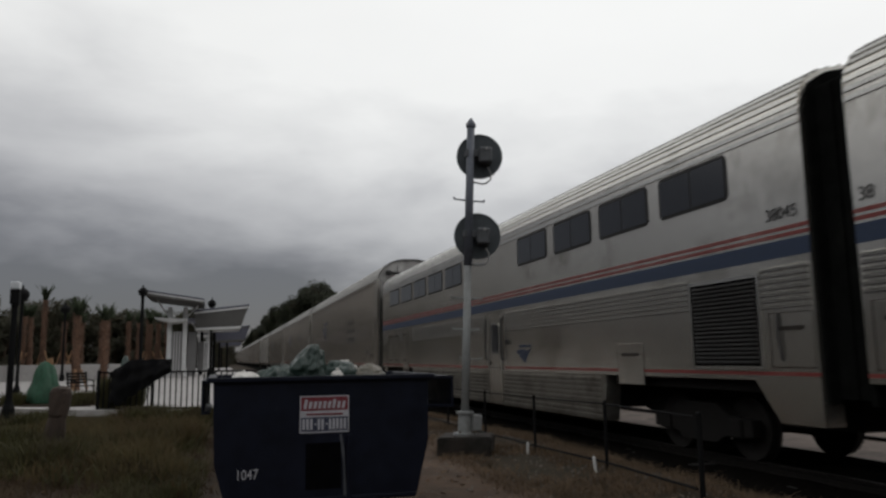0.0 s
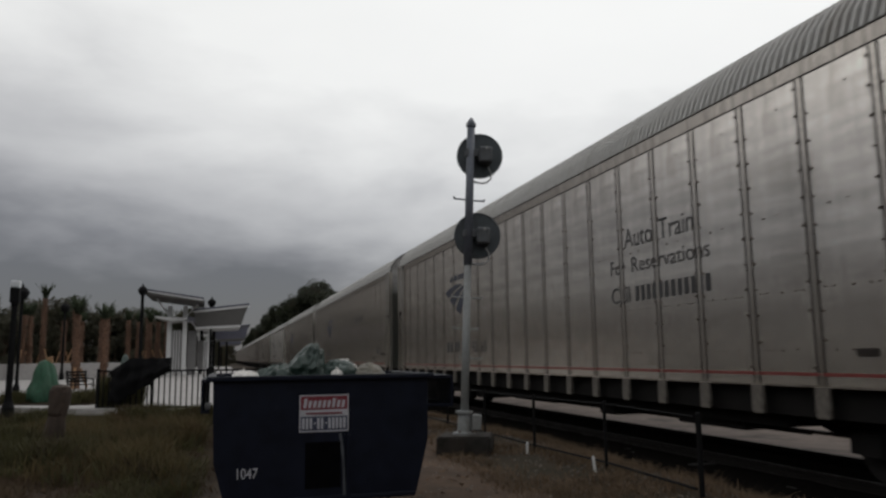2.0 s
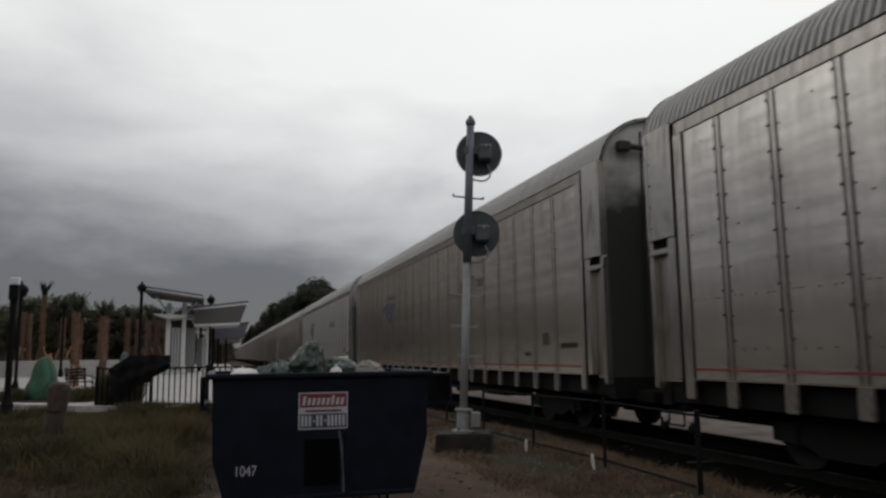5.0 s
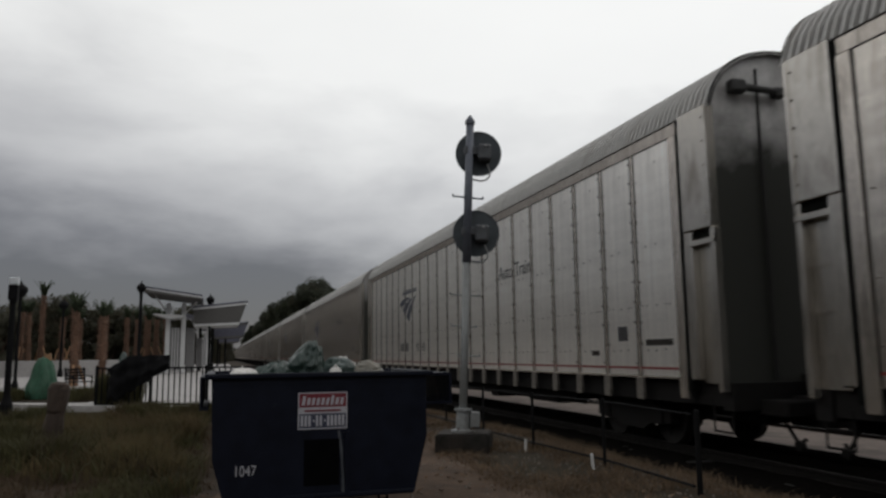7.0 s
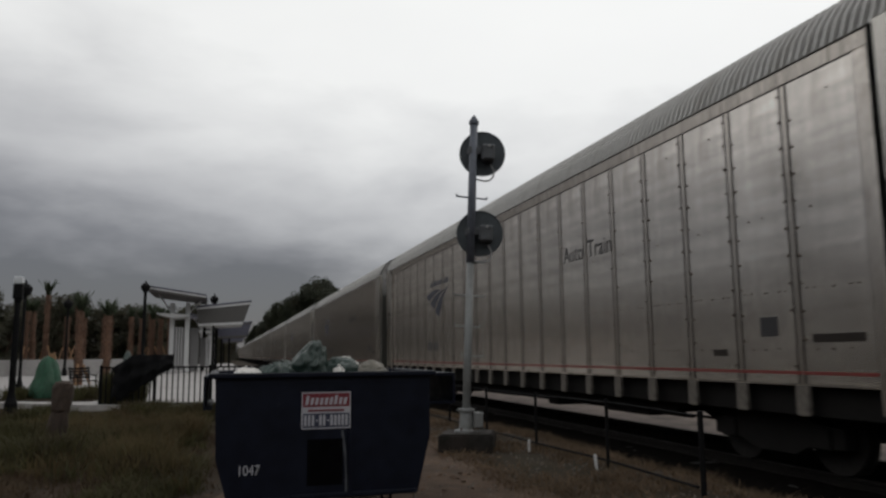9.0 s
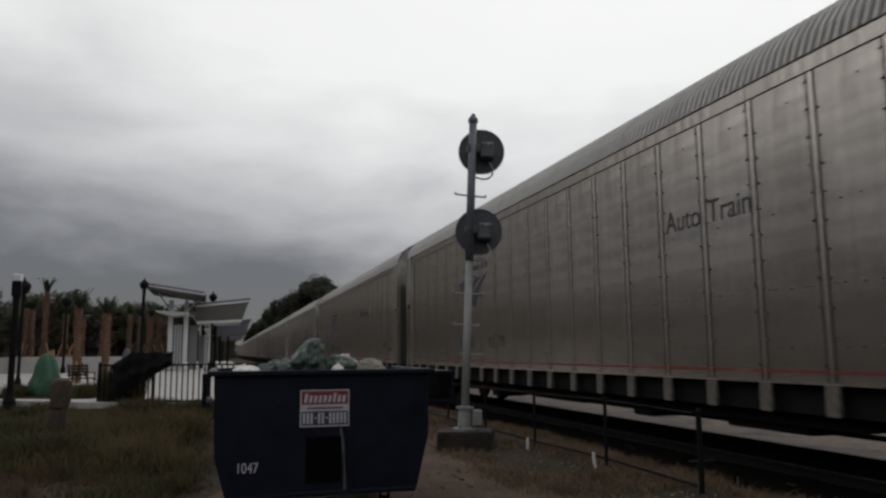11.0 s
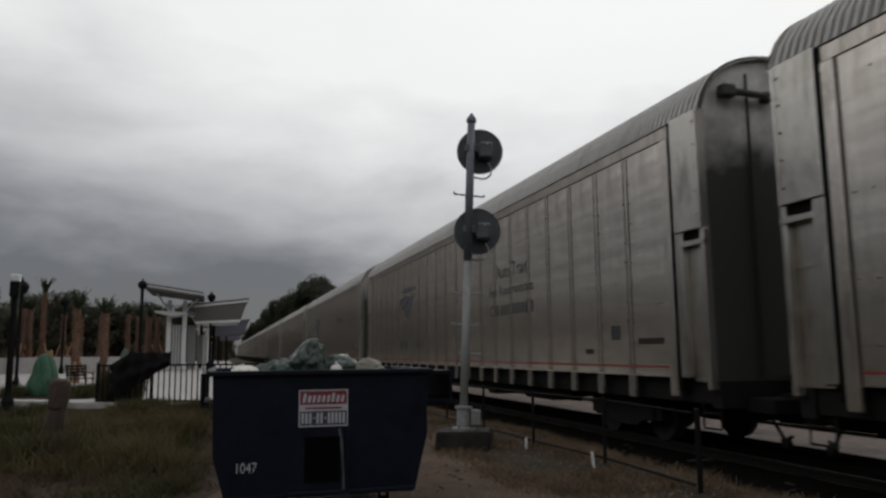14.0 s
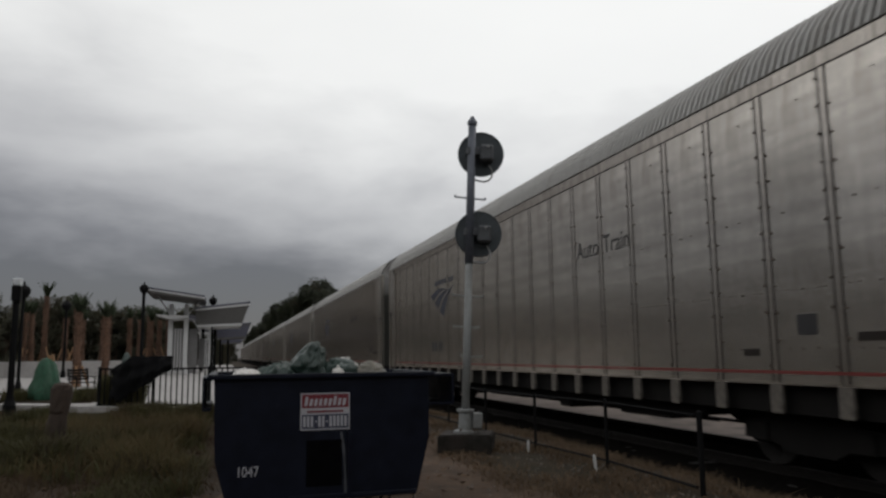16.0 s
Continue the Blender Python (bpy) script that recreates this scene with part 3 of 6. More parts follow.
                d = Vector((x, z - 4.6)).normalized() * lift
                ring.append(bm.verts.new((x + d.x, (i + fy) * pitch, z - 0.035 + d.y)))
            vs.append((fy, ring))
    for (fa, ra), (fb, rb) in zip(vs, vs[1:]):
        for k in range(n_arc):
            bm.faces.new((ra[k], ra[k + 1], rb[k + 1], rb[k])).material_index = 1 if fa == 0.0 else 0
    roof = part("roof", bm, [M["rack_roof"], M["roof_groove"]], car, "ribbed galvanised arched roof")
    # ends: arched doors, corner panels, step wells
    for end in (0, 1):
        mm = pose(0, 0, 0) if end == 0 else pose(0, LEN, 0, 0, 0, 180)
        bm = bmesh.new()
        arch = [(-HALF + 0.03, Z_SILL - 0.1)] + [(x * 0.985, z - 0.015) for x, z in (roof_point(k / 18) for k in range(19))] + [(HALF - 0.03, Z_SILL - 0.1)]
        low = [(-HALF + 0.03, Z_SILL - 0.1), (-HALF + 0.03, 4.62), (HALF - 0.03, 4.62), (HALF - 0.03, Z_SILL - 0.1)]
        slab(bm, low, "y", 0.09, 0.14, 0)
        d = part("end_door", bm, M["end_graded"], car, "end door darker towards the bottom")
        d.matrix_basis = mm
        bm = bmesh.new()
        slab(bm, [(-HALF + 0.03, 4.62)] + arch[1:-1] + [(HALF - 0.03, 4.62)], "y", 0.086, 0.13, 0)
        part("door_arch", bm, M["end_graded"], d, "grey arched top of the end door")
        for x in (-0.62, 0.62):
            bm = bmesh.new()
            box(bm, (x - 0.010, 0.045, Z_SILL), (x + 0.010, 0.095, 5.55), 0)
            part("door_seam", bm, M["louvre"], d)
        bm = bmesh.new()
        tube(bm, (-1.05, -0.06, 5.20), (-0.25, -0.06, 5.16), 0.062, 0.055, 8)
        box(bm, (-1.18, -0.12, 5.10), (-0.92, 0.06, 5.30), bevel=0.03)
        box(bm, (-0.42, -0.11, 5.08), (-0.22, 0.06, 5.24), bevel=0.03)
        k = part("lock_bar", bm, M["louvre"], d)
        # arch rim
        bm = bmesh.new()
        pts = [Vector((x * 1.02, 0.02, z)) for x, z in (roof_point(k / 18) for k in range(19))]
        for p, q in zip(pts, pts[1:]):
            tube(bm, p, q, 0.018, 0.018, 6)
        part("arch_rim", bm, M["louvre"], d)
        for side in (-1, 1):
            s_ = side
            def bx(bm, x0, x1, y0, y1, z0, z1, mi=0, bevel=0.0):
                a, b = sorted((s_ * x0, s_ * x1))
                box(bm, (a, y0, z0), (b, y1, z1), mi, bevel=bevel)
            bm = bmesh.new()
            bx(bm, HALF - 0.10, HALF + 0.05, 0.08, 0.80, 3.10, Z_EAVE + 0.01, 0, 0.015)
            bx(bm, HALF + 0.04, HALF + 0.062, 0.08, 0.15, 3.10, Z_EAVE - 0.03, 0)
            for i in range(5):
                bx(bm, HALF + 0.05, HALF + 0.066, 0.17, 0.195, 3.3 + 0.36 * i, 3.325 + 0.36 * i, 1)
            p = part("corner_panel", bm, [M["rack_end"], M["bolt"]], car, "pale grey corner sheet")
            p.matrix_basis = mm
            bm = bmesh.new()
            bx(bm, HALF - 0.13, HALF - 0.09, 0.15, 0.62, 0.84, 2.93, 0)
            p = part("recess_panel", bm, M["rack_end"], car, "recessed grey corner panel")
            p.matrix_basis = mm
            bm = bmesh.new()
            bx(bm, HALF - 0.088, HALF - 0.065, 0.17, 0.60, 1.25, 1.275)
            rung = part("rung", bm, M["rack_post"], p)
            for z in (0.50, 1.05):
                repeat(rung, pose(0, 0, z))
            for y0, y1, foot in ((0.60, 0.80, 0.88), (0.06, 0.16, 0.72)):
                bm = bmesh.new()
                bx(bm, HALF - 0.10, HALF + 0.045, y0, y1, foot, 3.10, 0, 0.02)
                p = part("jamb", bm, M["rack_end"], car)
                p.matrix_basis = mm
            bm = bmesh.new()
            bx(bm, HALF - 0.02, HALF + 0.055, 0.06, 0.62, 2.86, 2.95, 0, 0.01)
            p = part("step_ledge", bm, M["rack_end"], car)
            p.matrix_basis = mm
            # solid black blocks stand for the shade in the slot and gap
            bm = bmesh.new()
            bx(bm, HALF - 0.08, HALF - 0.02, 0.10, 0.60, 2.95, 3.10, 0)
            p = part("slot", bm, M["shroud"], car, "black block standing for the shaded slot over the step")
            p.matrix_basis = mm
            bm = bmesh.new()
            bx(bm, HALF - 0.12, HALF + 0.02, 0.80, 0.90, 0.70, Z_EAVE - 0.02, 0)
            p = part("dark_gap", bm, M["shroud"], car)
            p.matrix_basis = mm
            bm = bmesh.new()
            bx(bm, HALF - 0.03, HALF + 0.045, 0.90, 1.10, 0.60, 4.69, 0, 0.012)
            bx(bm, HALF - 0.03, HALF + 0.014, 1.10, 1.125, 0.90, 4.69, 1)
            p = part("corner_post", bm, [M["rack_post"], M["seam"]], car)
            p.matrix_basis = mm
    # notices on the near side
    for y0, y1, z0, z1 in ((2.64, 2.96, 1.50, 1.75), (1.27, 2.05, 1.41, 1.51), (3.68, 3.98, 1.25, 1.34)):
        bm = bmesh.new()
        box(bm, (-HALF - 0.012, y0, z0), (-HALF, y1, z1))
        part("notice", bm, M["ink"] if z1 > 1.7 else M["seam"], car, "small dark stencilled notice")
    # underframe
    bm = bmesh.new()
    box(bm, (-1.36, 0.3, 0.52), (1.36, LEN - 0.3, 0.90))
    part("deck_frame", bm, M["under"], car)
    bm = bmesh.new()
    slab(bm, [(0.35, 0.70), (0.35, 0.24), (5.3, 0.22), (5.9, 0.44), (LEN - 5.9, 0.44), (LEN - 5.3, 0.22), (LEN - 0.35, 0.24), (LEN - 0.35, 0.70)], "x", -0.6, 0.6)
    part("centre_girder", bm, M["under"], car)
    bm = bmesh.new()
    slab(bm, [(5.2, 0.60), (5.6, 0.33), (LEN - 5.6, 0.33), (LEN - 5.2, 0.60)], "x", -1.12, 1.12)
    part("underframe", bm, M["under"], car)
    for y0, y1, z0 in ((6.6, 8.3, 0.20), (10.4, 11.0, 0.16), (13.1, 15.6, 0.23), (17.9, 18.6, 0.12), (20.2, 20.9, 0.22)):
        bm = bmesh.new()
        box(bm, (-1.02, y0, z0), (-0.25, y1, 0.40), bevel=0.03)
        box(bm, (-1.04, y0 + 0.1, z0 + 0.08), (-1.02, y1 - 0.1, z0 + 0.15))
        part("equipment_box", bm, M["under"], car)
    bm = bmesh.new()
    tube(bm, (-0.95, 5.4, 0.27), (-0.95, LEN - 5.4, 0.27), 0.028, 0.028, 6)
    for k in range(9):
        y = 6.0 + 1.8 * k
        box(bm, (-0.97, y, 0.25), (-0.93, y + 0.04, 0.36))
    part("brake_pipe", bm, M["under"], car)
    for y in (0.15, LEN - 0.15):
        bm = bmesh.new()
        box(bm, (-1.4, y - 0.12, 0.46), (1.4, y + 0.12, 0.86), bevel=0.01)
        part("end_beam", bm, M["under"], car)
    bm = bmesh.new()
    for y0, y1, yk in ((-0.74, 0.2, -0.6), (LEN - 0.2, LEN + 0.74, LEN + 0.6)):
        box(bm, (-0.16, y0, 0.72), (0.16, y1, 0.98), bevel=0.03)
        box(bm, (-0.24, min(yk, yk + 0.1), 0.68), (0.24, max(yk, yk + 0.1), 1.04), bevel=0.03)
        path_tube(bm, [(0.3, yk * 0 + (y0 + y1) / 2, 0.7), (0.34, yk, 0.45), (0.3, yk + (0.12 if yk > 0 else -0.12), 0.5)], 0.03, 6)
    part("coupler", bm, M["under"], car)
    # end sill steps and hanging hoses at each corner
    for y, dy in ((0.12, -1), (LEN - 0.12, 1)):
        bm = bmesh.new()
        box(bm, (-0.95, min(y, y + dy * 0.62), 0.40), (0.95, max(y, y + dy * 0.62), 0.62), bevel=0.02)
        box(bm, (-0.42, min(y, y + dy * 0.70), 0.24), (0.42, max(y, y + dy * 0.70), 0.66), bevel=0.03)
        part("end_platform", bm, M["under"], car)
        for x in (-1, 1):
            bm = bmesh.new()
            path_tube(bm, [(x * 1.36, y, 0.62), (x * 1.36, y, 0.16), (x * 1.36, y - dy * 0.42, 0.16), (x * 1.36, y - dy * 0.42, 0.62)], 0.016, 6)
            path_tube(bm, [(x * 1.36, y, 0.38), (x * 1.36, y - dy * 0.42, 0.38)], 0.016, 6)
            part("step_stirrup", bm, M["under"], car)
        bm = bmesh.new()
        path_tube(bm, [(-0.62, y, 0.60), (-0.66, y + dy * 0.22, 0.30), (-0.64, y + dy * 0.42, 0.02), (-0.60, y + dy * 0.52, 0.10)], 0.026, 7)
        tube(bm, (-0.68, y + dy * 0.44, 0.0), (-0.60, y + dy * 0.44, 0.0), 0.075, 0.075, 10)
        part("air_hose", bm, M["under"], car)
    # square step loops under the sill
    for x in (-1.38, 1.38):
        for y in (18.14,):
            bm = bmesh.new()
            path_tube(bm, [(x, y, 0.60), (x, y, 0.21), (x, y + 0.40, 0.21), (x, y + 0.40, 0.60)], 0.024, 6)
            part("step_loop", bm, M["under"], car)
    sets = []
    for y in (3.4, LEN - 3.4):
        sets += bogie(car, y)[1]
    return car, sets


def feather(bm, a, b, ca, cb, tip, x):
    def curve(p, c, q, n=9):
        return [((1 - t) ** 2 * p[0] + 2 * t * (1 - t) * c[0] + t * t * q[0], (1 - t) ** 2 * p[1] + 2 * t * (1 - t) * c[1] + t * t * q[1]) for t in (i / n for i in range(n + 1))]
    up, down = curve(a, ca, tip), curve(b, cb, tip)
    slab(bm, up + down[::-1][1:], "x", x - 0.004, x + 0.02)


def emblem(parent, k=1.0, y0=0.0, z0=0.0, bars=True, x=-HALF - 0.006, material="emblem"):
    """Three swept feathers under a row of plain blocks."""
    f = lambda p: (y0 + p[0] * k, z0 + p[1] * k)
    for p, q, cp, cq, tip in (((2.72, 0.81), (2.38, 0.62), (1.65, 1.085), (1.60, 0.90), (0.90, 0.90)),
                              ((2.20, 0.54), (1.79, 0.32), (1.55, 0.88), (1.155, 0.79), (0.50, 0.90)),
                              ((1.61, 0.23), (1.15, 0.05), (1.17, 0.71), (0.80, 0.62), (0.05, 0.99))):
        bm = bmesh.new()
        feather(bm, f(p), f(q), f(cp), f(cq), f(tip), x)
        part("emblem_feather", bm, M[material], parent, "dark blue swept feather")
    if bars:
        for y, w, top in ((2.23, 0.34, 0.12), (1.84, 0.38, 0.32), (1.38, 0.24, 0.24), (1.07, 0.24, 0.20), (0.65, 0.24, 0.09), (0.34, 0.22, 0.18)):
            bm = bmesh.new()
            m = y - w / 2 - 0.03
            slab(bm, [f((y, 1.10)), f((y - w, 1.10)), f((m - top / 2, 1.26)), f((m + top / 2, 1.26))], "x", x - 0.004, x + 0.02)
            part("name_block", bm, M[material], parent)


def glyph_bars(parent, y0, y1, z0, z1, n, material, x=-HALF - 0.006, name="mark_bar"):
    w = (y0 - y1) / n
    for i in range(n):
        bm = bmesh.new()
        a = y0 - w * i
        box(bm, (x - 0.003, a - w * 0.62, z0), (x + 0.01, a, z1))
        part(name, bm, material, parent)


def mark_car(car, number, slogan):
    emblem(car, 1.0, 17.39, 2.50)
    glyph_bars(car, 19.97, 19.25, 1.44, 1.74, 2, M["ink"])
    glyph_bars(car, 19.12, 18.62, 1.44, 1.74, 2, M["ink"])
    if number:
        for digits, y in ((number[:2], 17.52), (number[2:], 16.77)):
            lettering("car_number", digits, 0.48, 0.30, M["ink"], car, on_side(y, 1.43, -HALF - 0.007))
    # the train's service name, lettered as two words
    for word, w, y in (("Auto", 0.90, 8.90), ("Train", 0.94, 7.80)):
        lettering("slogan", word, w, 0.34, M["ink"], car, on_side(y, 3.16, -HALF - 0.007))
    if slogan:
        for word, w, y in (("For", 0.50, 9.42), ("Reservations", 2.2, 8.69)):
            lettering("slogan", word, w, 0.26, M["ink"], car, on_side(y, 2.72, -HALF - 0.007))
        lettering("slogan", "Call", 0.64, 0.28, M["ink"], car, on_side(9.42, 2.21, -HALF - 0.007))
        glyph_bars(car, 8.60, 6.45, 2.21, 2.47, 12, M["ink"], name="number_bar")


CARS = []            # (thing, place along the train)
WHEELS = []          # the wheelsets of each car
first, sets = rack_car(pose(TRACK_X, train_at(0), 0))
RACKS = [first] + [copy_thing(first, pose(TRACK_X, train_at(0) + CAR * i, 0)) for i in range(1, 19)]
NUMBERS = {0: "9265", 2: "9221", 3: "9243", 5: "9279", 6: "9260", 7: "9213"}
# some cars are cleaner, some browner
WEAR = {0: "rack_clean", 1: "rack_clean", 3: "rack_pale", 4: "rack_clean", 5: "rack_brown", 9: "rack_brown", 10: "rack_brown", 12: "rack_brown", 13: "rack_brown", 15: "rack_brown", 17: "rack_brown"}
worn = {}
for key in ("rack_clean", "rack_pale", "rack_brown"):
    worn[key] = sheet_mesh = [o for o in first.children if o.name.startswith("side_sheet")][0].data.copy()
    sheet_mesh.materials[0] = M[key]
for i, c in enumerate(RACKS):
    CARS.append((c, CAR * i))
    WHEELS.append([o for o in c.children_recursive if o.name.startswith("wheelset")])
    if i in WEAR:
        for o in c.children:
            if o.name.startswith("side_sheet"):
                o.data = worn[WEAR[i]]
    if i < 13:
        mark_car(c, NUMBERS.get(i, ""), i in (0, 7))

# ---- two-level passenger cars
SL_LEN = 25.45
SKIRT = 0.13        # foot of the passenger cars' lower skirt


def passenger_car(m):
    car = thing("passenger_car", m, "silver two-level passenger car with red and blue stripes", "railway car", "cars of the train")
    X = -HALF
    w0 = 26.30
    wins = [(-24.85, -23.12), (-22.77, -21.05), (-20.72, -19.0), (-18.62, -16.9), (-12.45, -10.72), (-10.38, -8.65), (-8.30, -6.57), (-6.22, -4.50), (-4.12, -2.40)]
    wins = [(a + w0, b + w0) for a, b in wins]
    # body shell: flat sides, curved roof, cut away over the bogies
    prof = [(-HALF, 0.95), (-HALF, 4.15), (-1.495, 4.36), (-1.45, 4.56), (-1.34, 4.73), (-1.12, 4.86), (-0.78, 4.94), (-0.36, 4.98), (0, 4.99)]
    prof = prof + [(-x, z) for x, z in prof[::-1][1:]]
    bm = bmesh.new()
    slab(bm, prof, "y", 0.0, SL_LEN)
    part("body", bm, M["steel"], car)
    for side in (-1, 1):
        bm = bmesh.new()
        a, b = sorted((side * (HALF), side * (HALF - 0.3)))
        slab(bm, [(5.25, 0.95), (5.25, 0.72), (5.35, SKIRT - 0.02), (19.85, SKIRT - 0.02), (20.0, 0.72), (20.04, 0.95)], "x", a, b)
        part("skirt", bm, M["skirt"], car, "ribbed stainless lower skirt")
        for yy in ((0.0, 1.15, 0.72), (SL_LEN - 0.98, SL_LEN - 0.42, SL_LEN - 0.90)):
            bm = bmesh.new()
            slab(bm, [(yy[0], 0.95), (yy[1], 0.95), (yy[2] if yy[0] == 0 else yy[1], 0.42), (yy[0] if yy[0] == 0 else yy[2], 0.42)], "x", a, b)
            part("end_skirt", bm, M["steel"], car)
    # roof flutes, one rib each
    for i in range(12):
        j = 1.12 + i / 11 * 6.0
        k = int(j)
        p = Vector(prof[k]).lerp(Vector(prof[k + 1]), j - k)
        t = (Vector(prof[k + 1]) - Vector(prof[k])).normalized()
        nrm = Vector((-t.y, t.x))
        for s_ in (1, -1):
            bm = bmesh.new()
            pts = [p - t * 0.04 - nrm * 0.01, p - t * 0.034 + nrm * 0.022, p + t * 0.02 + nrm * 0.022, p + t * 0.035 - nrm * 0.01]
            slab(bm, [(s_ * q.x, q.y) for q in pts], "y", 0.02, SL_LEN - 0.02)
            part("roof_rib", bm, M["steel_rib"], car)

    def flutes(y0, y1, z0, z1, n, sheet="steel_rib"):
        h = (z1 - z0) / n
        for s_ in (-1, 1):
            for i in range(n):
                z = z0 + h * (i + 0.5)
                bm = bmesh.new()
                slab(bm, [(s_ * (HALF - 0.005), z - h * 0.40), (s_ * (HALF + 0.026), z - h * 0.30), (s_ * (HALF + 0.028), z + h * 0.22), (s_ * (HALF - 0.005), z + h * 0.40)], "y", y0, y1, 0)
                # the lower face of each rib is coloured dark as its shade
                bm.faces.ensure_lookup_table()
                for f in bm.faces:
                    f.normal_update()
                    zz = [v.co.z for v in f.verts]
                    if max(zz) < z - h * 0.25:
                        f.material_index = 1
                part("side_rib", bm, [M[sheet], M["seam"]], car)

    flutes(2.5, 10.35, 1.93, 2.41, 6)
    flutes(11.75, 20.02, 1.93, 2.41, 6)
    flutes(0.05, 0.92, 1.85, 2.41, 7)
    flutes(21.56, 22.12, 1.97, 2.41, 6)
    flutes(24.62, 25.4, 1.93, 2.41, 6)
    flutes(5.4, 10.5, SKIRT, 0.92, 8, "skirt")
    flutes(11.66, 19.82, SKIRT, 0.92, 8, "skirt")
    # stripes
    for z0, z1, mm, nm in ((2.84, 2.89, "red", "red_stripe"), (2.755, 2.805, "red", "red_stripe"), (2.50, 2.72, "blue", "blue_stripe"), (1.015, 1.06, "red", "red_stripe")):
        bm = bmesh.new()
        for s_ in (-1, 1):
            a, b = sorted((s_ * (HALF + 0.006), s_ * (HALF - 0.01)))
            spans = [(0.0, SL_LEN)] if z0 > 2 else [(0.0, 10.4), (11.7, 20.6), (21.5, SL_LEN)]
            for y0, y1 in spans:
                box(bm, (a, y0, z0), (b, y1, z1))
        part(nm, bm, M[mm], car)
    # upper windows: gasket, two panes with a bar between
    for y0, y1 in wins:
        for s_ in (-1, 1):
            bm = bmesh.new()
            c = 0.07
            z0, z1 = 3.445, 4.115
            out = [(y0 + c, z0), (y1 - c, z0), (y1, z0 + c), (y1, z1 - c), (y1 - c, z1), (y0 + c, z1), (y0, z1 - c), (y0, z0 + c)]
            a, b = sorted((s_ * (HALF + 0.012), s_ * (HALF - 0.02)))
            slab(bm, out, "x", a, b)
            w = part("window", bm, M["rubber"], car, "dark tinted window in a black gasket")
            bm = bmesh.new()
            a, b = sorted((s_ * (HALF + 0.017), s_ * (HALF)))
            ym = (y0 + y1) / 2
            box(bm, (a, y0 + 0.05, z0 + 0.05), (b, ym - 0.02, z1 - 0.05), bevel=0.004)
            pane = part("pane", bm, M["glass"], w)
            repeat(pane, pose(0, (y1 - y0) / 2 - 0.03, 0))
    # big louvred grille
    bm = bmesh.new()
    y0, y1, z0, z1 = 0.98, 2.45, 1.13, 2.30
    box(bm, (X - 0.01, y0, z0), (X + 0.02, y1, z1), 0)
    for i in range(19):
        z = z0 + 0.03 + i * (z1 - z0 - 0.05) / 19
        slab(bm, [(X - 0.012, z), (X - 0.04, z + 0.01), (X - 0.04, z + 0.022), (X - 0.012, z + 0.045)], "y", y0 + 0.04, y1 - 0.04, 1)
    g = part("grille", bm, [M["pocket"], M["louvre"]], car, "dark louvred equipment grille")
    bm = bmesh.new()
    for a, b in (((y0 - 0.05, z0 - 0.05), (y0, z1 + 0.05)), ((y1, z0 - 0.05), (y1 + 0.05, z1 + 0.05)), ((y0, z1), (y1, z1 + 0.05)), ((y0, z0 - 0.05), (y1, z0))):
        box(bm, (X - 0.03, a[0], a[1]), (X + 0.01, b[0], b[1]))
    part("frame", bm, M["steel_rib"], g)
    # side door with a window
    bm = bmesh.new()
    y0, y1 = 10.62, 11.54
    box(bm, (X - 0.012, y0, SKIRT), (X + 0.02, y1, 2.33), 0, bevel=0.006)
    for y in (y0 - 0.07, y1 + 0.02):
        box(bm, (X - 0.03, y, 0.95), (X + 0.01, y + 0.05, 2.36), 1)
    d = part("door", bm, [M["steel"], M["rib_gap"]], car, "stainless side door with a narrow window")
    def rounded(ya, yb, za, zb, c):
        return [(ya + c, za), (yb - c, za), (yb - 0.3 * c, za + 0.3 * c), (yb, za + c), (yb, zb - c), (yb - 0.3 * c, zb - 0.3 * c), (yb - c, zb), (ya + c, zb), (ya + 0.3 * c, zb - 0.3 * c), (ya, zb - c), (ya, za + c), (ya + 0.3 * c, za + 0.3 * c)]
    bm = bmesh.new()
    slab(bm, rounded(y0 + 0.15, y1 - 0.20, 1.35, 2.18, 0.10), "x", X - 0.026, X)
    part("window_frame", bm, M["steel_rib"], d, "pale rounded window frame")
    bm = bmesh.new()
    slab(bm, rounded(y0 + 0.19, y1 - 0.24, 1.40, 2.13, 0.08), "x", X - 0.030, X)
    part("pane", bm, M["glass"], d)
    for y in (y0 - 0.12, y1 + 0.13):
        bm = bmesh.new()
        path_tube(bm, [(X, y, 1.22), (X - 0.07, y, 1.26), (X - 0.07, y, 2.22), (X, y, 2.26)], 0.022, 6)
        part("handrail", bm, M["ink"], car, "black grab rail beside the door")
    bm = bmesh.new()
    box(bm, (X - 0.014, y0 + 0.02, 1.02), (X, y1 - 0.02, 1.032))
    box(bm, (X - 0.03, y1 - 0.16, 1.10), (X, y1 - 0.08, 1.20), bevel=0.01)
    part("door_latch", bm, M["seam"], d)
    bm = bmesh.new()
    box(bm, (X - 0.05, 10.13, 1.6), (X, 10.25, 1.72), bevel=0.01)
    part("door_button", bm, M["ink"], car)
    # equipment doors
    for y0, y1, z0, z1 in ((0.05, 0.78, 1.12, 1.80), (20.78, 21.50, 1.10, 2.38), (22.18, 23.12, 1.10, 2.38), (23.17, 24.18, 1.10, 2.38), (3.9, 4.75, 0.80, 1.50), (20.6, 21.5, 0.80, 1.06), (24.66, 25.3, 1.10, 1.85)):
        bm = bmesh.new()
        box(bm, (X - 0.016, y0, z0), (X + 0.01, y1, z1), 0, bevel=0.006)
        box(bm, (X - 0.004, y0 - 0.005, z0 - 0.008), (X + 0.01, y1 + 0.03, z1 + 0.008), 1)
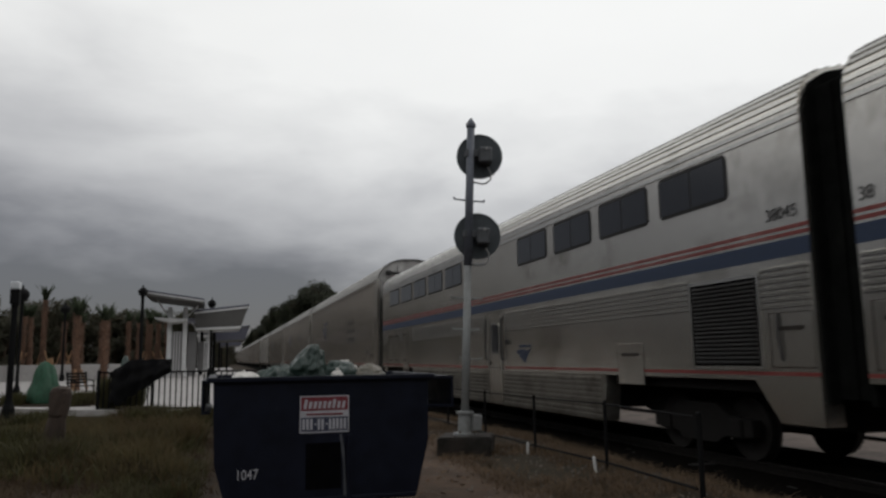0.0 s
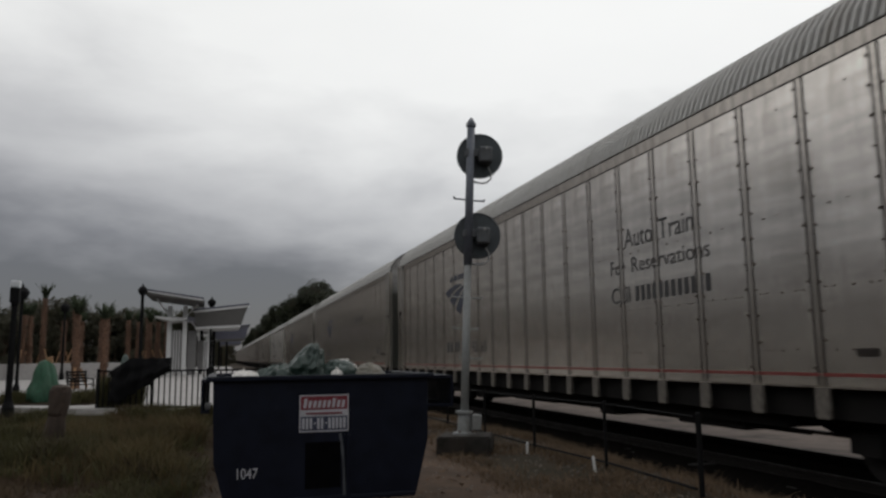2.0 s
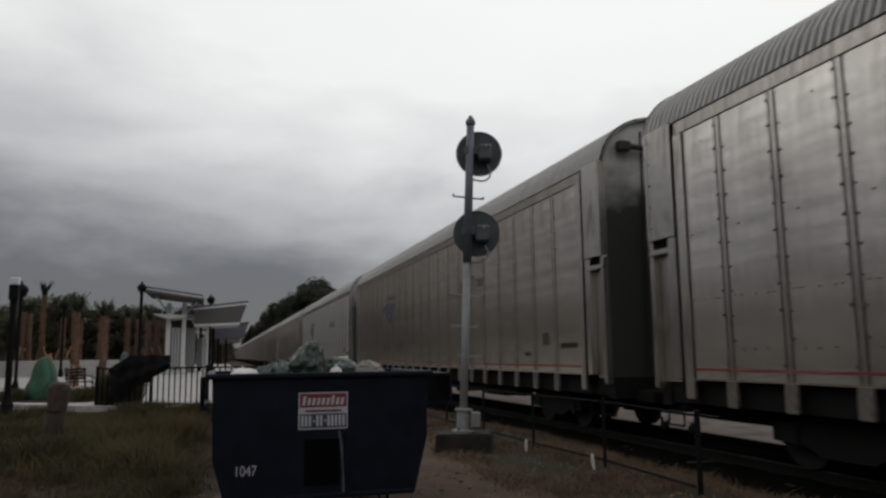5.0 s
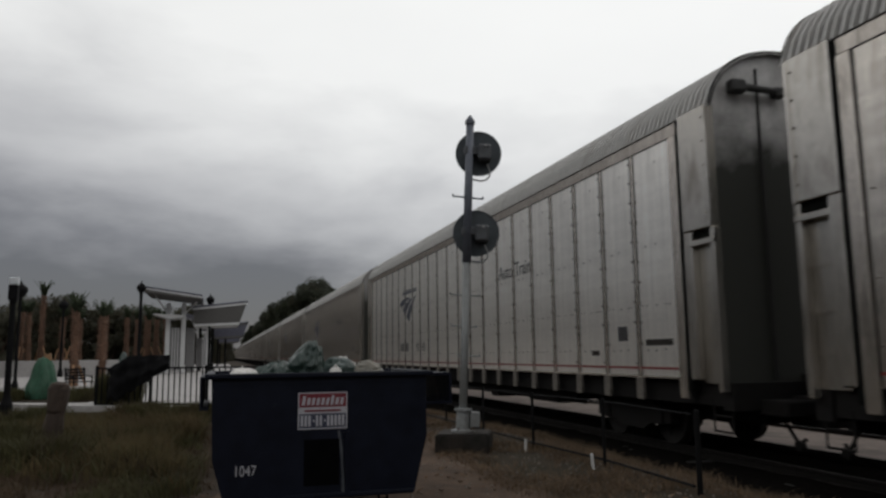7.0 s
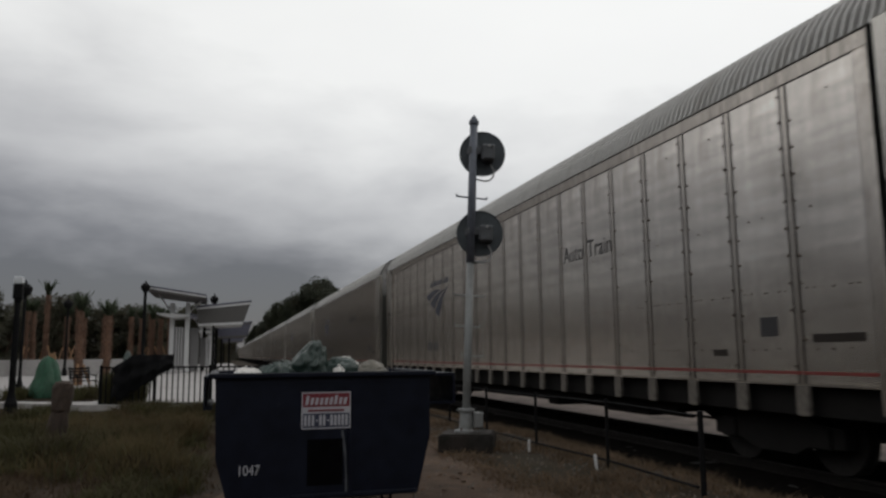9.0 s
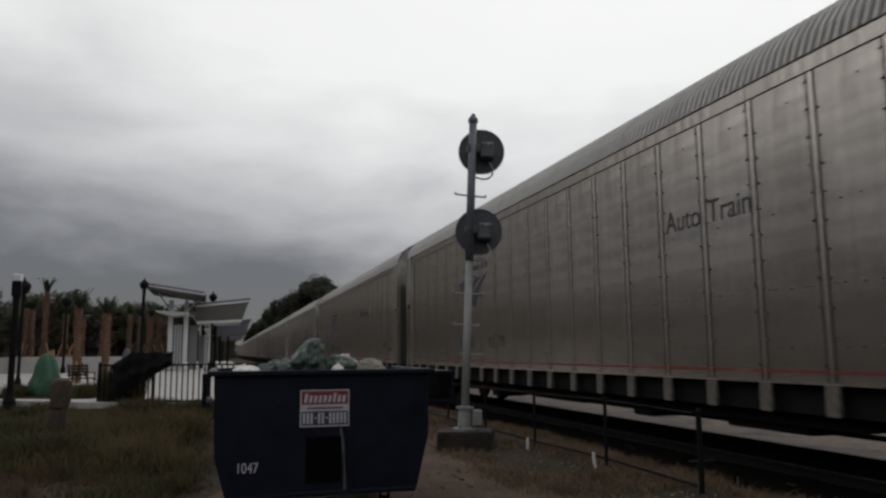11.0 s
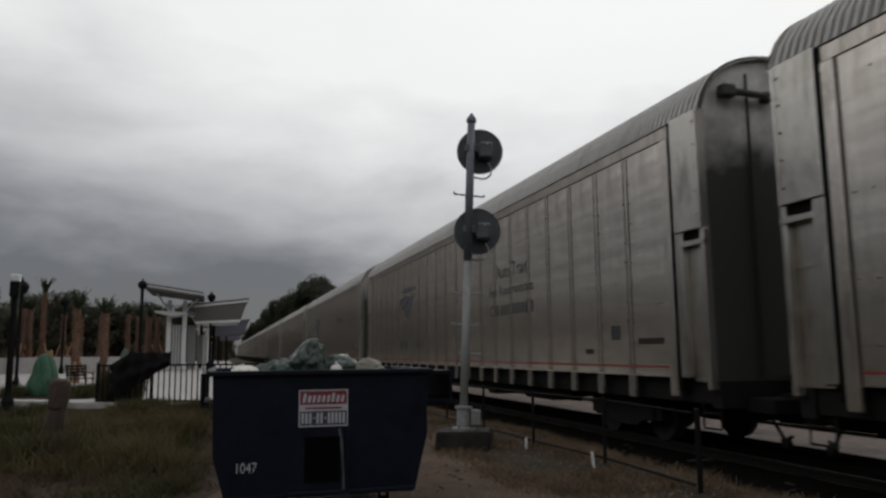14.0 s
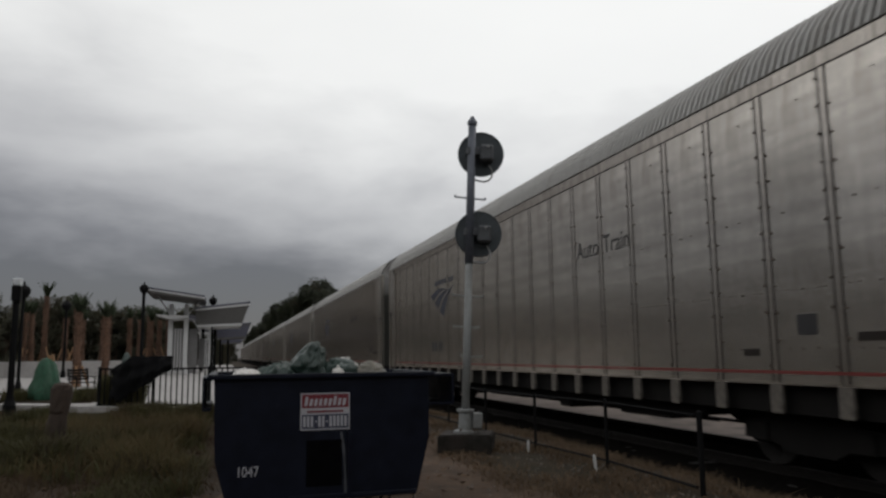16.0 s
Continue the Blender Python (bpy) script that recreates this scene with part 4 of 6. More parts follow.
        box(bm, (X - 0.03, y0 + 0.15, z1 - 0.22), (X - 0.01, y1 - 0.15, z1 - 0.17), 1)
        if z1 > 2:
            box(bm, (X - 0.03, y0 + 0.15, z0 + 0.10), (X - 0.01, y1 - 0.15, z0 + 0.15), 1)
        part("equipment_door", bm, [M["steel"], M["seam"]], car)
    bm = bmesh.new()
    path_tube(bm, [(X - 0.03, 0.62, 1.80), (X - 0.05, 0.61, 1.5), (X - 0.03, 0.58, 1.2)], 0.018, 6)
    part("grab_handle", bm, M["ink"], car)
    emblem(car, 0.34, 8.70, 1.14, True, X - 0.008, "blue")
    # ends: black diaphragm frames
    for e in (0, 1):
        mm = pose(0, 0, 0) if e == 0 else pose(0, SL_LEN, 0, 0, 0, 180)
        bm = bmesh.new()
        slab(bm, [(-1.44, 0.7)] + [(x * 0.965, z - 0.05) for x, z in prof[1:-1]] + [(1.44, 0.7)], "y", -0.06, 0.02)
        o = part("end_wall", bm, M["shroud"], car, "sooty black end wall")
        o.matrix_basis = mm
        bm = bmesh.new()
        slab(bm, [(-1.30, 0.75), (-1.30, 4.55), (-0.95, 4.74), (0.95, 4.74), (1.30, 4.55), (1.30, 0.75)], "y", -0.33, -0.05)
        o = part("diaphragm", bm, M["shroud"], car, "black gangway diaphragm")
        o.matrix_basis = mm
    bm = bmesh.new()
    box(bm, (-1.3, 0.1, 0.78), (1.3, SL_LEN - 0.1, 0.96))
    slab(bm, [(0.3, 0.8), (0.3, 0.30), (5.0, 0.22), (5.4, 0.34), (20.8, 0.34), (21.2, 0.22), (SL_LEN - 0.3, 0.30), (SL_LEN - 0.3, 0.8)], "x", -0.62, 0.62)
    box(bm, (-1.2, 5.4, 0.34), (1.2, 20.8, 0.8))
    for y in (-0.2, SL_LEN + 0.2):
        box(bm, (-0.16, y - 0.3, 0.72), (0.16, y + 0.3, 0.98), bevel=0.03)
    part("underframe", bm, M["under"], car)
    sets = []
    for y in (3.1, SL_LEN - 3.1):
        sets += bogie(car, y)[1]
    return car


coach = passenger_car(pose(TRACK_X, train_at(0) - 26.30, 0))
lead = copy_thing(coach, pose(TRACK_X, train_at(0) - 52.45, 0))
lettering("car_number", "38045", 0.55, 0.16, M["ink"], coach, on_side(0.72, 2.99, -HALF - 0.008))
lettering("car_number", "38", 0.20, 0.16, M["ink"], lead, on_side(SL_LEN - 0.10, 2.97, -HALF - 0.008))
for c, p in ((coach, -26.30), (lead, -52.45)):
    CARS.append((c, p))
    WHEELS.append([o for o in c.children_recursive if o.name.startswith("wheelset")])

# ---------------------------------------------------------------- signal mast beside the track
def signal_mast():
    mx, my = 3.47, 10.85
    lean = Matrix.Rotation(radians(2.4), 4, "Y")
    base = thing("concrete_base", pose(3.50, 10.85, height(3.5, 10.85), 0, 0, -24), "dark mossy concrete block under the signal mast", "concrete base")
    bm = bmesh.new()
    slab(bm, [(-0.39, -0.38), (0.39, -0.38), (0.39, 0.38), (-0.39, 0.38)], "z", -0.1, 0.27)
    bmesh.ops.bevel(bm, geom=bm.edges[:], offset=0.025, segments=2, affect="EDGES")
    bmesh.ops.subdivide_edges(bm, edges=bm.edges[:], cuts=2)
    for v in bm.verts:
        v.co += Vector((1, 1, 0.6)) * 0.014 * noise.noise(v.co * 5)
    part("block", bm, M["old_concrete"], base)
    mast = thing("signal_mast", Matrix.Translation((mx, my, height(mx, my) + 0.27)) @ lean, "grey railway signal mast with two black round signal heads", "railway signal")
    z0 = GZ + 0.27

    def lz(z):
        return z - z0
    bm = bmesh.new()
    tube(bm, (0, 0, 0.0), (0, 0, lz(2.72)), 0.062, 0.055, 16)
    part("lower_tube", bm, M["mast"], mast, smooth=True)
    bm = bmesh.new()
    tube(bm, (0, 0, lz(2.70)), (0, 0, lz(4.90)), 0.066, 0.060, 16)
    part("upper_tube", bm, M["mast_top"], mast, "dark painted upper tube", smooth=True)
    bm = bmesh.new()
    lathe(bm, [(0.062, lz(4.88)), (0.078, lz(4.90)), (0.078, lz(4.95)), (0.05, lz(4.99)), (0.02, lz(5.04))], 16)
    part("finial", bm, M["mast_top"], mast)
    # split base casting with bolts
    bm = bmesh.new()
    lathe(bm, [(0.17, 0.0), (0.17, 0.03), (0.10, 0.05), (0.095, 0.30), (0.13, 0.31), (0.13, 0.345), (0.065, 0.35)], 18)
    part("base_casting", bm, M["mast"], mast)
    bm = bmesh.new()
    box(bm, (0.09, -0.1, 0.07), (0.24, 0.06, 0.30), bevel=0.015)
    part("junction_box", bm, M["mast"], mast)
    for a in range(4):
        bm = bmesh.new()
        tube(bm, (0.14 * math.cos(a * 1.57 + 0.78), 0.14 * math.sin(a * 1.57 + 0.78), 0.02), (0.14 * math.cos(a * 1.57 + 0.78), 0.14 * math.sin(a * 1.57 + 0.78), 0.07), 0.018, 0.018, 6)
        part("anchor_bolt", bm, M["bolt"], mast)
    # climbing steps
    for z, l, r in ((3.72, 0.25, 0.24), (2.73, 0.06, 0.24), (2.20, 0.25, 0.23), (1.73, 0.22, 0.18), (1.29, 0.1, 0.24)):
        bm = bmesh.new()
        path_tube(bm, [(-l, 0, lz(z) + 0.035), (-l, 0, lz(z)), (r, 0, lz(z) - 0.005), (r, 0, lz(z) + 0.03)], 0.013, 6)
        part("climbing_step", bm, M["mast"] if z < 2.5 else M["mast_top"], mast)
    # signal heads: dished target, case, hood, cable
    for z, dx in ((4.475, 0.195), (3.19, 0.185)):
        c = Vector((dx, 0.13, lz(z)))
        turn = Matrix.Translation(c) @ Matrix.Rotation(radians(-16), 4, "Z") @ Matrix.Rotation(radians(-90), 4, "X")
        bm = bmesh.new()
        lathe(bm, [(0.04, -0.012), (0.345, -0.012), (0.357, -0.03), (0.365, -0.012), (0.365, 0.012), (0.345, 0.006), (0.04, 0.006)], 40)
        head = part("signal_target", bm, M["disc"], mast, "black round signal target")
        head.matrix_basis = turn
        bm = bmesh.new()
        box(bm, (-0.02, -0.10, -0.26), (0.19, 0.16, -0.012), bevel=0.03)
        case = part("lamp_case", bm, M["case"], head)
        bm = bmesh.new()
        tube(bm, (0.10, -0.06, -0.285), (0.10, -0.06, -0.255), 0.022, 0.022, 10)
        part("case_knob", bm, M["cable"], head, "pale knob")
        bm = bmesh.new()
        tube(bm, (0, 0, 0.0), (0, 0, 0.26), 0.115, 0.115, 18, caps=False)
        part("hood", bm, M["disc"], head)
        bm = bmesh.new()
        box(bm, (-0.07, -0.05, lz(z) - 0.06), (dx, 0.11, lz(z) + 0.06), bevel=0.01)
        part("bracket", bm, M["case"], mast)
        bm = bmesh.new()
        pts = [(dx + 0.09, -0.02, lz(z) - 0.2), (dx + 0.14, -0.04, lz(z) - 0.30), (dx + 0.13, -0.05, lz(z) - 0.40), (dx + 0.06, -0.06, lz(z) - 0.47), (dx - 0.02, -0.06, lz(z) - 0.49), (0.04, -0.05, lz(z) - 0.47)]
        path_tube(bm, pts, 0.014, 8)
        part("cable", bm, M["cable"], mast, "looped grey cable")


signal_mast()


# ---------------------------------------------------------------- low wire fence along the track
def track_fence():
    f = thing("track_fence", pose(0, 0, 0), "low black steel fence of posts and two rails along the track", "fence")
    ys = [6.70, 8.50, 10.65, 12.8, 15.0, 17.2, 19.4, 21.6, 23.8, 26.0, 28.2]

    def fx(y):
        return 4.58 - 0.012 * (y - 4.7)
    for i, y in enumerate(ys):
        bm = bmesh.new()
        r = 0.029 if i == 0 else 0.021
        x = fx(y) + (0.06 if i == 0 else 0)
        z = height(x, y)
        tube(bm, (x, y, z - 0.2), (x, y, z + 0.82), r, r, 10)
        tube(bm, (x, y, z + 0.82), (x, y, z + 0.835), r, r * 0.6, 10)
        part("post", bm, M["black"], f)
    for a, b in zip(ys, ys[1:]):
        bm = bmesh.new()
        tube(bm, (fx(a), a, height(fx(a), a) + 0.09), (fx(b), b, height(fx(b), b) + 0.09), 0.016, 0.016, 6)
        part("rail", bm, M["black"], f)
        bm = bmesh.new()
        tube(bm, (fx(a), a, height(fx(a), a) + 0.79), (fx(b), b, height(fx(b), b) + 0.79), 0.010, 0.010, 6)
        part("top_rail", bm, M["black"], f)



track_fence()


def peg(x, y, h, tilt):
    o = thing("marker_stake", pose(x, y, height(x, y), tilt, tilt * 0.6, 20), "short white painted marker stake in the dirt", "stake", "white marker stakes")
    bm = bmesh.new()
    slab(bm, [(-0.016, -0.05), (0.016, -0.05), (0.016, h - 0.015), (0.0, h), (-0.016, h - 0.015)], "y", -0.010, 0.010)
    part("stake", bm, M["white_paint"], o)


peg(4.30, 10.45, 0.17, 2)
peg(4.34, 8.43, 0.19, -4)
peg(3.55, 13.4, 0.20, 3)
peg(10.9, 8.0, 0.22, 0)


# ---------------------------------------------------------------- dumpster with rubbish
def dumpster():
    d = thing("dumpster", pose(0, 0, 0), "scuffed navy blue steel dumpster heaped with rubbish bags", "dumpster")
    y0, y1 = 6.60, 8.05
    z_top, z_bot = 1.12, 0.12
    front = [(-0.065, z_top), (-0.045, 0.46), (0.05, z_bot), (1.66, z_bot), (1.775, 0.60), (1.775, z_top)]
    inset = [(-0.025, z_top), (-0.005, 0.46), (0.09, z_bot + 0.03), (1.62, z_bot + 0.03), (1.735, 0.60), (1.735, z_top)]
    bm = bmesh.new()
    fo = [bm.verts.new((x, y0, z)) for x, z in front]
    bo = [bm.verts.new((x, y1, z)) for x, z in front]
    fi = [bm.verts.new((x, y0 + 0.03, z)) for x, z in inset]
    bi = [bm.verts.new((x, y1 - 0.03, z)) for x, z in inset]
    bm.faces.new(fo)
    bm.faces.new(bo[::-1])
    bm.faces.new(fi[::-1])
    bm.faces.new(bi)
    for i in range(5):
        bm.faces.new((fo[i], bo[i], bo[i + 1], fo[i + 1]))
        bm.faces.new((fi[i], fi[i + 1], bi[i + 1], bi[i]))
    bm.faces.new((fo[0], fi[0], bi[0], bo[0]))
    bm.faces.new((fo[5], bo[5], bi[5], fi[5]))
    bm.faces.new((fo[0], fo[5], fi[5], fi[0]))
    bm.faces.new((bo[0], bi[0], bi[5], bo[5]))
    part("body", bm, M["navy"], d)
    bm = bmesh.new()
    box(bm, (-0.12, y0 - 0.04, z_top), (1.83, y0 + 0.035, z_top + 0.045), bevel=0.01)
    box(bm, (-0.12, y1 - 0.035, z_top), (1.83, y1 + 0.04, z_top + 0.045), bevel=0.01)
    box(bm, (-0.12, y0 + 0.035, z_top), (-0.045, y1 - 0.035, z_top + 0.045), bevel=0.01)
    box(bm, (1.755, y0 + 0.035, z_top), (1.83, y1 - 0.035, z_top + 0.045), bevel=0.01)
    part("rim", bm, M["navy"], d)
    # lifting sleeves
    for x0, x1 in ((1.79, 2.05), (-0.16, -0.085)):
        bm = bmesh.new()
        for a, b in (((x0, 0.86), (x1, 0.885)), ((x0, 1.115), (x1, 1.14)), ((x0 if x0 < 0 else x1 - 0.02, 0.885), (x0 + 0.02 if x0 < 0 else x1, 1.115))):
            box(bm, (a[0], y0 + 0.12, a[1]), (b[0], y1 - 0.12, b[1]))
        part("lifting_sleeve", bm, M["navy"], d, "navy steel lifting sleeve")
    # stiffening rib, weld seam, bottom rail
    bm = bmesh.new()
    slab(bm, [(1.045, 0.66), (1.085, 0.66), (1.085, z_bot), (1.045, z_bot)], "y", y0 - 0.03, y0 + 0.002)
    part("stiffener", bm, M["navy"], d)
    bm = bmesh.new()
    for x0, x1 in ((0.56, 1.05), (1.08, 1.65)):
        box(bm, (x0, y0 - 0.035, z_bot - 0.005), (x1, y0 + 0.01, z_bot + 0.035), bevel=0.008)
    box(bm, (0.06, y0 - 0.02, z_bot - 0.005), (0.56, y0 + 0.01, z_bot + 0.02), bevel=0.006)
    part("bottom_rail", bm, M["navy"], d)
    # flat black plate: the shade of a recess put into colour
    bm = bmesh.new()
    box(bm, (0.70, y0 - 0.004, 0.22), (1.00, y0 + 0.004, 0.60))
    part("side_opening", bm, M["pocket"], d, "flat black plate standing for a shaded recess")
    # castors
    for x in (0.22, 1.42):
        for y in (y0 + 0.2, y1 - 0.2):
            bm = bmesh.new()
            g = height(x, y)
            tube(bm, (x - 0.025, y, g + 0.085), (x + 0.025, y, g + 0.085), 0.085, 0.085, 16)
            box(bm, (x - 0.045, y - 0.03, g + 0.085), (x - 0.03, y + 0.03, z_bot), 0)
            box(bm, (x + 0.03, y - 0.03, g + 0.085), (x + 0.045, y + 0.03, z_bot), 0)
            box(bm, (x - 0.07, y - 0.07, z_bot - 0.02), (x + 0.07, y + 0.07, z_bot), 0)
            part("castor", bm, M["black"], d)
    # sign plate
    bm = bmesh.new()
    box(bm, (0.645, y0 - 0.006, 0.685), (1.065, y0 + 0.001, 0.995))
    s = part("sign_plate", bm, M["sign_ink"], d, "red, white and navy sign plate")
    for z0, z1, mm in ((0.872, 0.985, "sign_red"), (0.698, 0.815, "sign_navy")):
        bm = bmesh.new()
        box(bm, (0.656, y0 - 0.009, z0), (1.054, y0 - 0.005, z1))
        part("colour_field", bm, M[mm], s)
    x = 0.675
    for i in range(9):
        bm = bmesh.new()
        w = 0.030
        h = 0.078 if i in (0, 6) else 0.060
        slab(bm, [(x, 0.888), (x + w * 0.82, 0.888), (x + w * 0.82 + 0.012, 0.888 + h), (x + 0.012, 0.888 + h)], "y", y0 - 0.012, y0 - 0.008)
        part("name_bar", bm, M["sign_ink"], s)
        x += 0.0405
    x = 0.668
    for i in range(12):
        bm = bmesh.new()
        if i in (3, 6):
            box(bm, (x + 0.006, y0 - 0.012, 0.750), (x + 0.022, y0 - 0.008, 0.765))
        else:
            box(bm, (x, y0 - 0.012, 0.712), (x + 0.021, y0 - 0.008, 0.802))
        part("digit_bar", bm, M["sign_ink"], s)
        x += 0.0318
    bm = bmesh.new()
    box(bm, (0.70, y0 - 0.012, 0.834), (1.01, y0 - 0.008, 0.848))
    part("small_print_bar", bm, M["sign_red"], s)
    lettering("unit_number", "1047", 0.165, 0.082, M["sign_ink"], d, Matrix(((1, 0, 0, 0.145), (0, 0, -1, y0 - 0.004), (0, 1, 0, 0.33), (0, 0, 0, 1))))
    # scraped paint streak
    bm = bmesh.new()
    slab(bm, [(0.985, 0.66), (1.002, 0.675), (1.028, 0.52), (1.034, 0.36), (1.044, 0.24), (1.046, 0.155), (1.020, 0.155), (1.022, 0.30), (1.012, 0.46)], "y", y0 - 0.003, y0 + 0.001)
    part("scrape", bm, M["scuff"], d, "pale scraped streak")


dumpster()


def bag(x, y, z, r, sq, material, label, seed, tip=0.0, tall=1.0, boxy=0.0, peak=0.0):
    """A rubbish bag: a slack lump with long folds drawn towards its tied neck."""
    o = thing("rubbish_bag", pose(x, y, z, 0, tip, seed * 47 if not boxy else 0), label, "rubbish bag", "rubbish in the dumpster")
    bm = bmesh.new()
    bmesh.ops.create_icosphere(bm, subdivisions=5, radius=1.0)
    for v in bm.verts:
        n = v.co.normalized()
        a = math.atan2(n.y, n.x)
        cube = 1.0 / max(abs(n.x), abs(n.y), abs(n.z))
        k = (1 - boxy) + boxy * cube * 0.86
        k *= 1 + 0.22 * noise.noise(n * 1.3 + Vector((seed, 0, 0)))
        # creases: ridges along lines that wander down the sides
        w = a * 3.2 + 1.6 * noise.noise(n * 1.8 + Vector((0, seed, 0)))
        k += 0.085 * (1 - 2 * abs(math.sin(w + seed))) * (1 - 0.4 * abs(n.z))
        k += 0.085 * (1 - 3 * abs(noise.noise(n * 2.6 + Vector((seed, seed, 0)))))
        k += 0.018 * noise.noise(n * 9)
        v.co = Vector((n.x * r * sq[0], n.y * r * sq[1], n.z * r * tall)) * k
        # the top is pulled up into a ridge, the middle sags below it
        if peak and v.co.z > -0.3 * r:
            u = (v.co.z + 0.3 * r) / (1.3 * r * tall)
            v.co.x = v.co.x * (1 - peak * u) - 0.35 * r * peak * u
            v.co.y *= 1 - 0.5 * peak * u
            v.co.z += 0.22 * r * peak * u * u
    part("sack", bm, material, o, smooth=True)
    if not boxy:
        bm = bmesh.new()
        lathe(bm, [(0.03, -0.02), (0.010, 0.0), (0.016, 0.02), (0.006, 0.026)], 9, wob=0.3, seed=seed)
        for v in bm.verts:
            v.co = Vector((v.co.x, v.co.y * 0.6, v.co.z + r * tall * 0.98))
        part("knot", bm, material, o)
    return o


GB = "crumpled green-grey plastic rubbish bag in the dumpster"
bag(0.79, 7.05, 1.255, 0.16, (1.12, 1.0), M["bag_green"], GB, 1, 27, 1.05, 0.7, 0.6)
bag(0.50, 7.00, 1.11, 0.17, (1.45, 1.2), M["bag_green"], GB, 2, -14, 0.85, 0.0, 0.35)
bag(1.04, 7.05, 1.12, 0.16, (1.4, 1.0), M["bag_green"], GB, 3, 14, 0.95, 0.0, 0.3)
bag(1.29, 7.00, 1.12, 0.14, (1.5, 1.0), M["bag_tan"], "torn tan plastic bag among the rubbish", 4, 12, 0.8, 0.0, 0.35)
bag(0.80, 7.55, 0.98, 0.28, (1.5, 1.0), M["bag_green"], GB, 5, 0, 0.7)
bag(0.19, 6.92, 1.08, 0.14, (1.5, 1.0), M["bag_white"], "white plastic rubbish bag in the dumpster", 6, -6, 0.85)
bag(0.985, 6.76, 1.155, 0.055, (1.0, 0.9), M["bag_white"], "small white balled-up bag in the dumpster", 7, 0, 0.85)
bag(1.12, 7.20, 1.21, 0.09, (1.3, 1.0), M["bag_white"], "small torn white bag among the rubbish", 8, 20, 0.8)
bag(0.30, 7.45, 0.95, 0.26, (1.3, 1.2), M["bag_green"], GB, 9, 0, 0.7)
bag(1.35, 7.55, 0.95, 0.26, (1.2, 1.2), M["bag_green"], GB, 10, 0, 0.7)


# ---------------------------------------------------------------- station side: pavement, fence, shelters
def plaza_z(x, y):
    return max(0.02, 0.02 + 0.45 * min(1, max(0, (y - 25.0) / 22.0)))


def edge_y(x):
    """Front edge of the pavement, askew to the track."""
    return min(25.2, 24.0 - 0.85 * (x + 5.1))


xs = [-26, -20, -16, -12, -9, -7.5, -6.5, -6, -5, -4.2, -3, -2, -1, 0, 1.0]
ysx = [24.0, 25.3, 27, 30, 34, 38, 42, 47, 52, 60, 75, 95]
bm = bmesh.new()
grid = [[bm.verts.new((x, edge_y(x), 0.02)) for x in xs]] + [[bm.verts.new((x, y, plaza_z(x, y))) for x in xs] for y in ysx[1:]]
low = [[bm.verts.new((x, edge_y(x), -0.25)) for x in xs]]
for ra, rb in zip(grid, grid[1:]):
    for i in range(len(xs) - 1):
        bm.faces.new((ra[i], ra[i + 1], rb[i + 1], rb[i]))
for i in range(len(xs) - 1):
    bm.faces.new((low[0][i], low[0][i + 1], grid[0][i + 1], grid[0][i]))
side = [bm.verts.new((1.0, y, -0.25)) for y in [edge_y(1.0)] + ysx[1:]]
for j in range(len(ysx) - 1):
    bm.faces.new((side[j], side[j + 1], grid[j + 1][-1], grid[j][-1]))
tagged(part("station_pavement", bm, M["concrete"]), "pale concrete station pavement rising to the shelters", "pavement", kind="structure")
bm = bmesh.new()
slab(bm, [(x, edge_y(x) - 0.36) for x in (-14, -6.5, -4, -2, 0, 1.0)] + [(x, edge_y(x) - 0.004) for x in (1.0, 0, -2, -4, -6.5, -14)], "z", -0.25, 0.055)
tagged(part("kerb", bm, M["concrete"]), "pale concrete kerb along the pavement", "kerb", kind="structure")
# planting strip of soil between kerb and pavement
bm = bmesh.new()
slab(bm, [(-14, 25.9), (-6.0, 25.6), (-4.6, 24.9), (-3.7, 24.6), (-3.5, 26.0), (-4.4, 27.2), (-14, 27.5)], "z", -0.05, 0.075)
tagged(part("planting_bed", bm, M["soil"]), "bare mulch planting bed", "planting bed", kind="structure")
bm = bmesh.new()
box(bm, (-26, 43.6, 0.2), (-3.35, 43.9, 1.22), bevel=0.02)
tagged(part("low_wall", bm, M["concrete"]), "low pale concrete retaining wall before the palms", "wall", kind="structure")
bm = bmesh.new()
slab(bm, [(-26, 43.9), (-3.5, 43.9), (-3.5, 62), (-26, 62)], "z", 0.2, 1.16)
tagged(part("raised_bed", bm, M["soil"]), "raised soil bed planted with palms", "planting bed", kind="structure")


def picket_fence():
    f = thing("picket_fence", pose(-3.2, 22.45, 0, 0, 0, -20.8), "black steel picket fence on the pavement edge", "fence")
    x0, x1, y, zb, zt = 0.0, 4.9, 0.0, 0.03, 1.06
    for x in (x0, 1.52, 3.05, 4.6):
        bm = bmesh.new()
        box(bm, (x - 0.035, y - 0.035, -0.1), (x + 0.035, y + 0.035, zt + 0.03), bevel=0.006)
        part("post", bm, M["black"], f)
    for z in (zb + 0.02, zt - 0.05):
        bm = bmesh.new()
        box(bm, (x0, y - 0.02, z), (x1, y + 0.02, z + 0.045))
        part("rail", bm, M["black"], f)
    bm = bmesh.new()
    box(bm, (-0.014, -0.014, zb + 0.06), (0.014, 0.014, zt - 0.05))
    p = None
    n = int((x1 - x0) / 0.155)
    for i in range(1, n):
        mm = pose(x0 + i * 0.155, y, 0)
        if p is None:
            p = part("picket", bm, M["black"], f)
            p.matrix_basis = mm
        else:
            repeat(p, mm)


picket_fence()


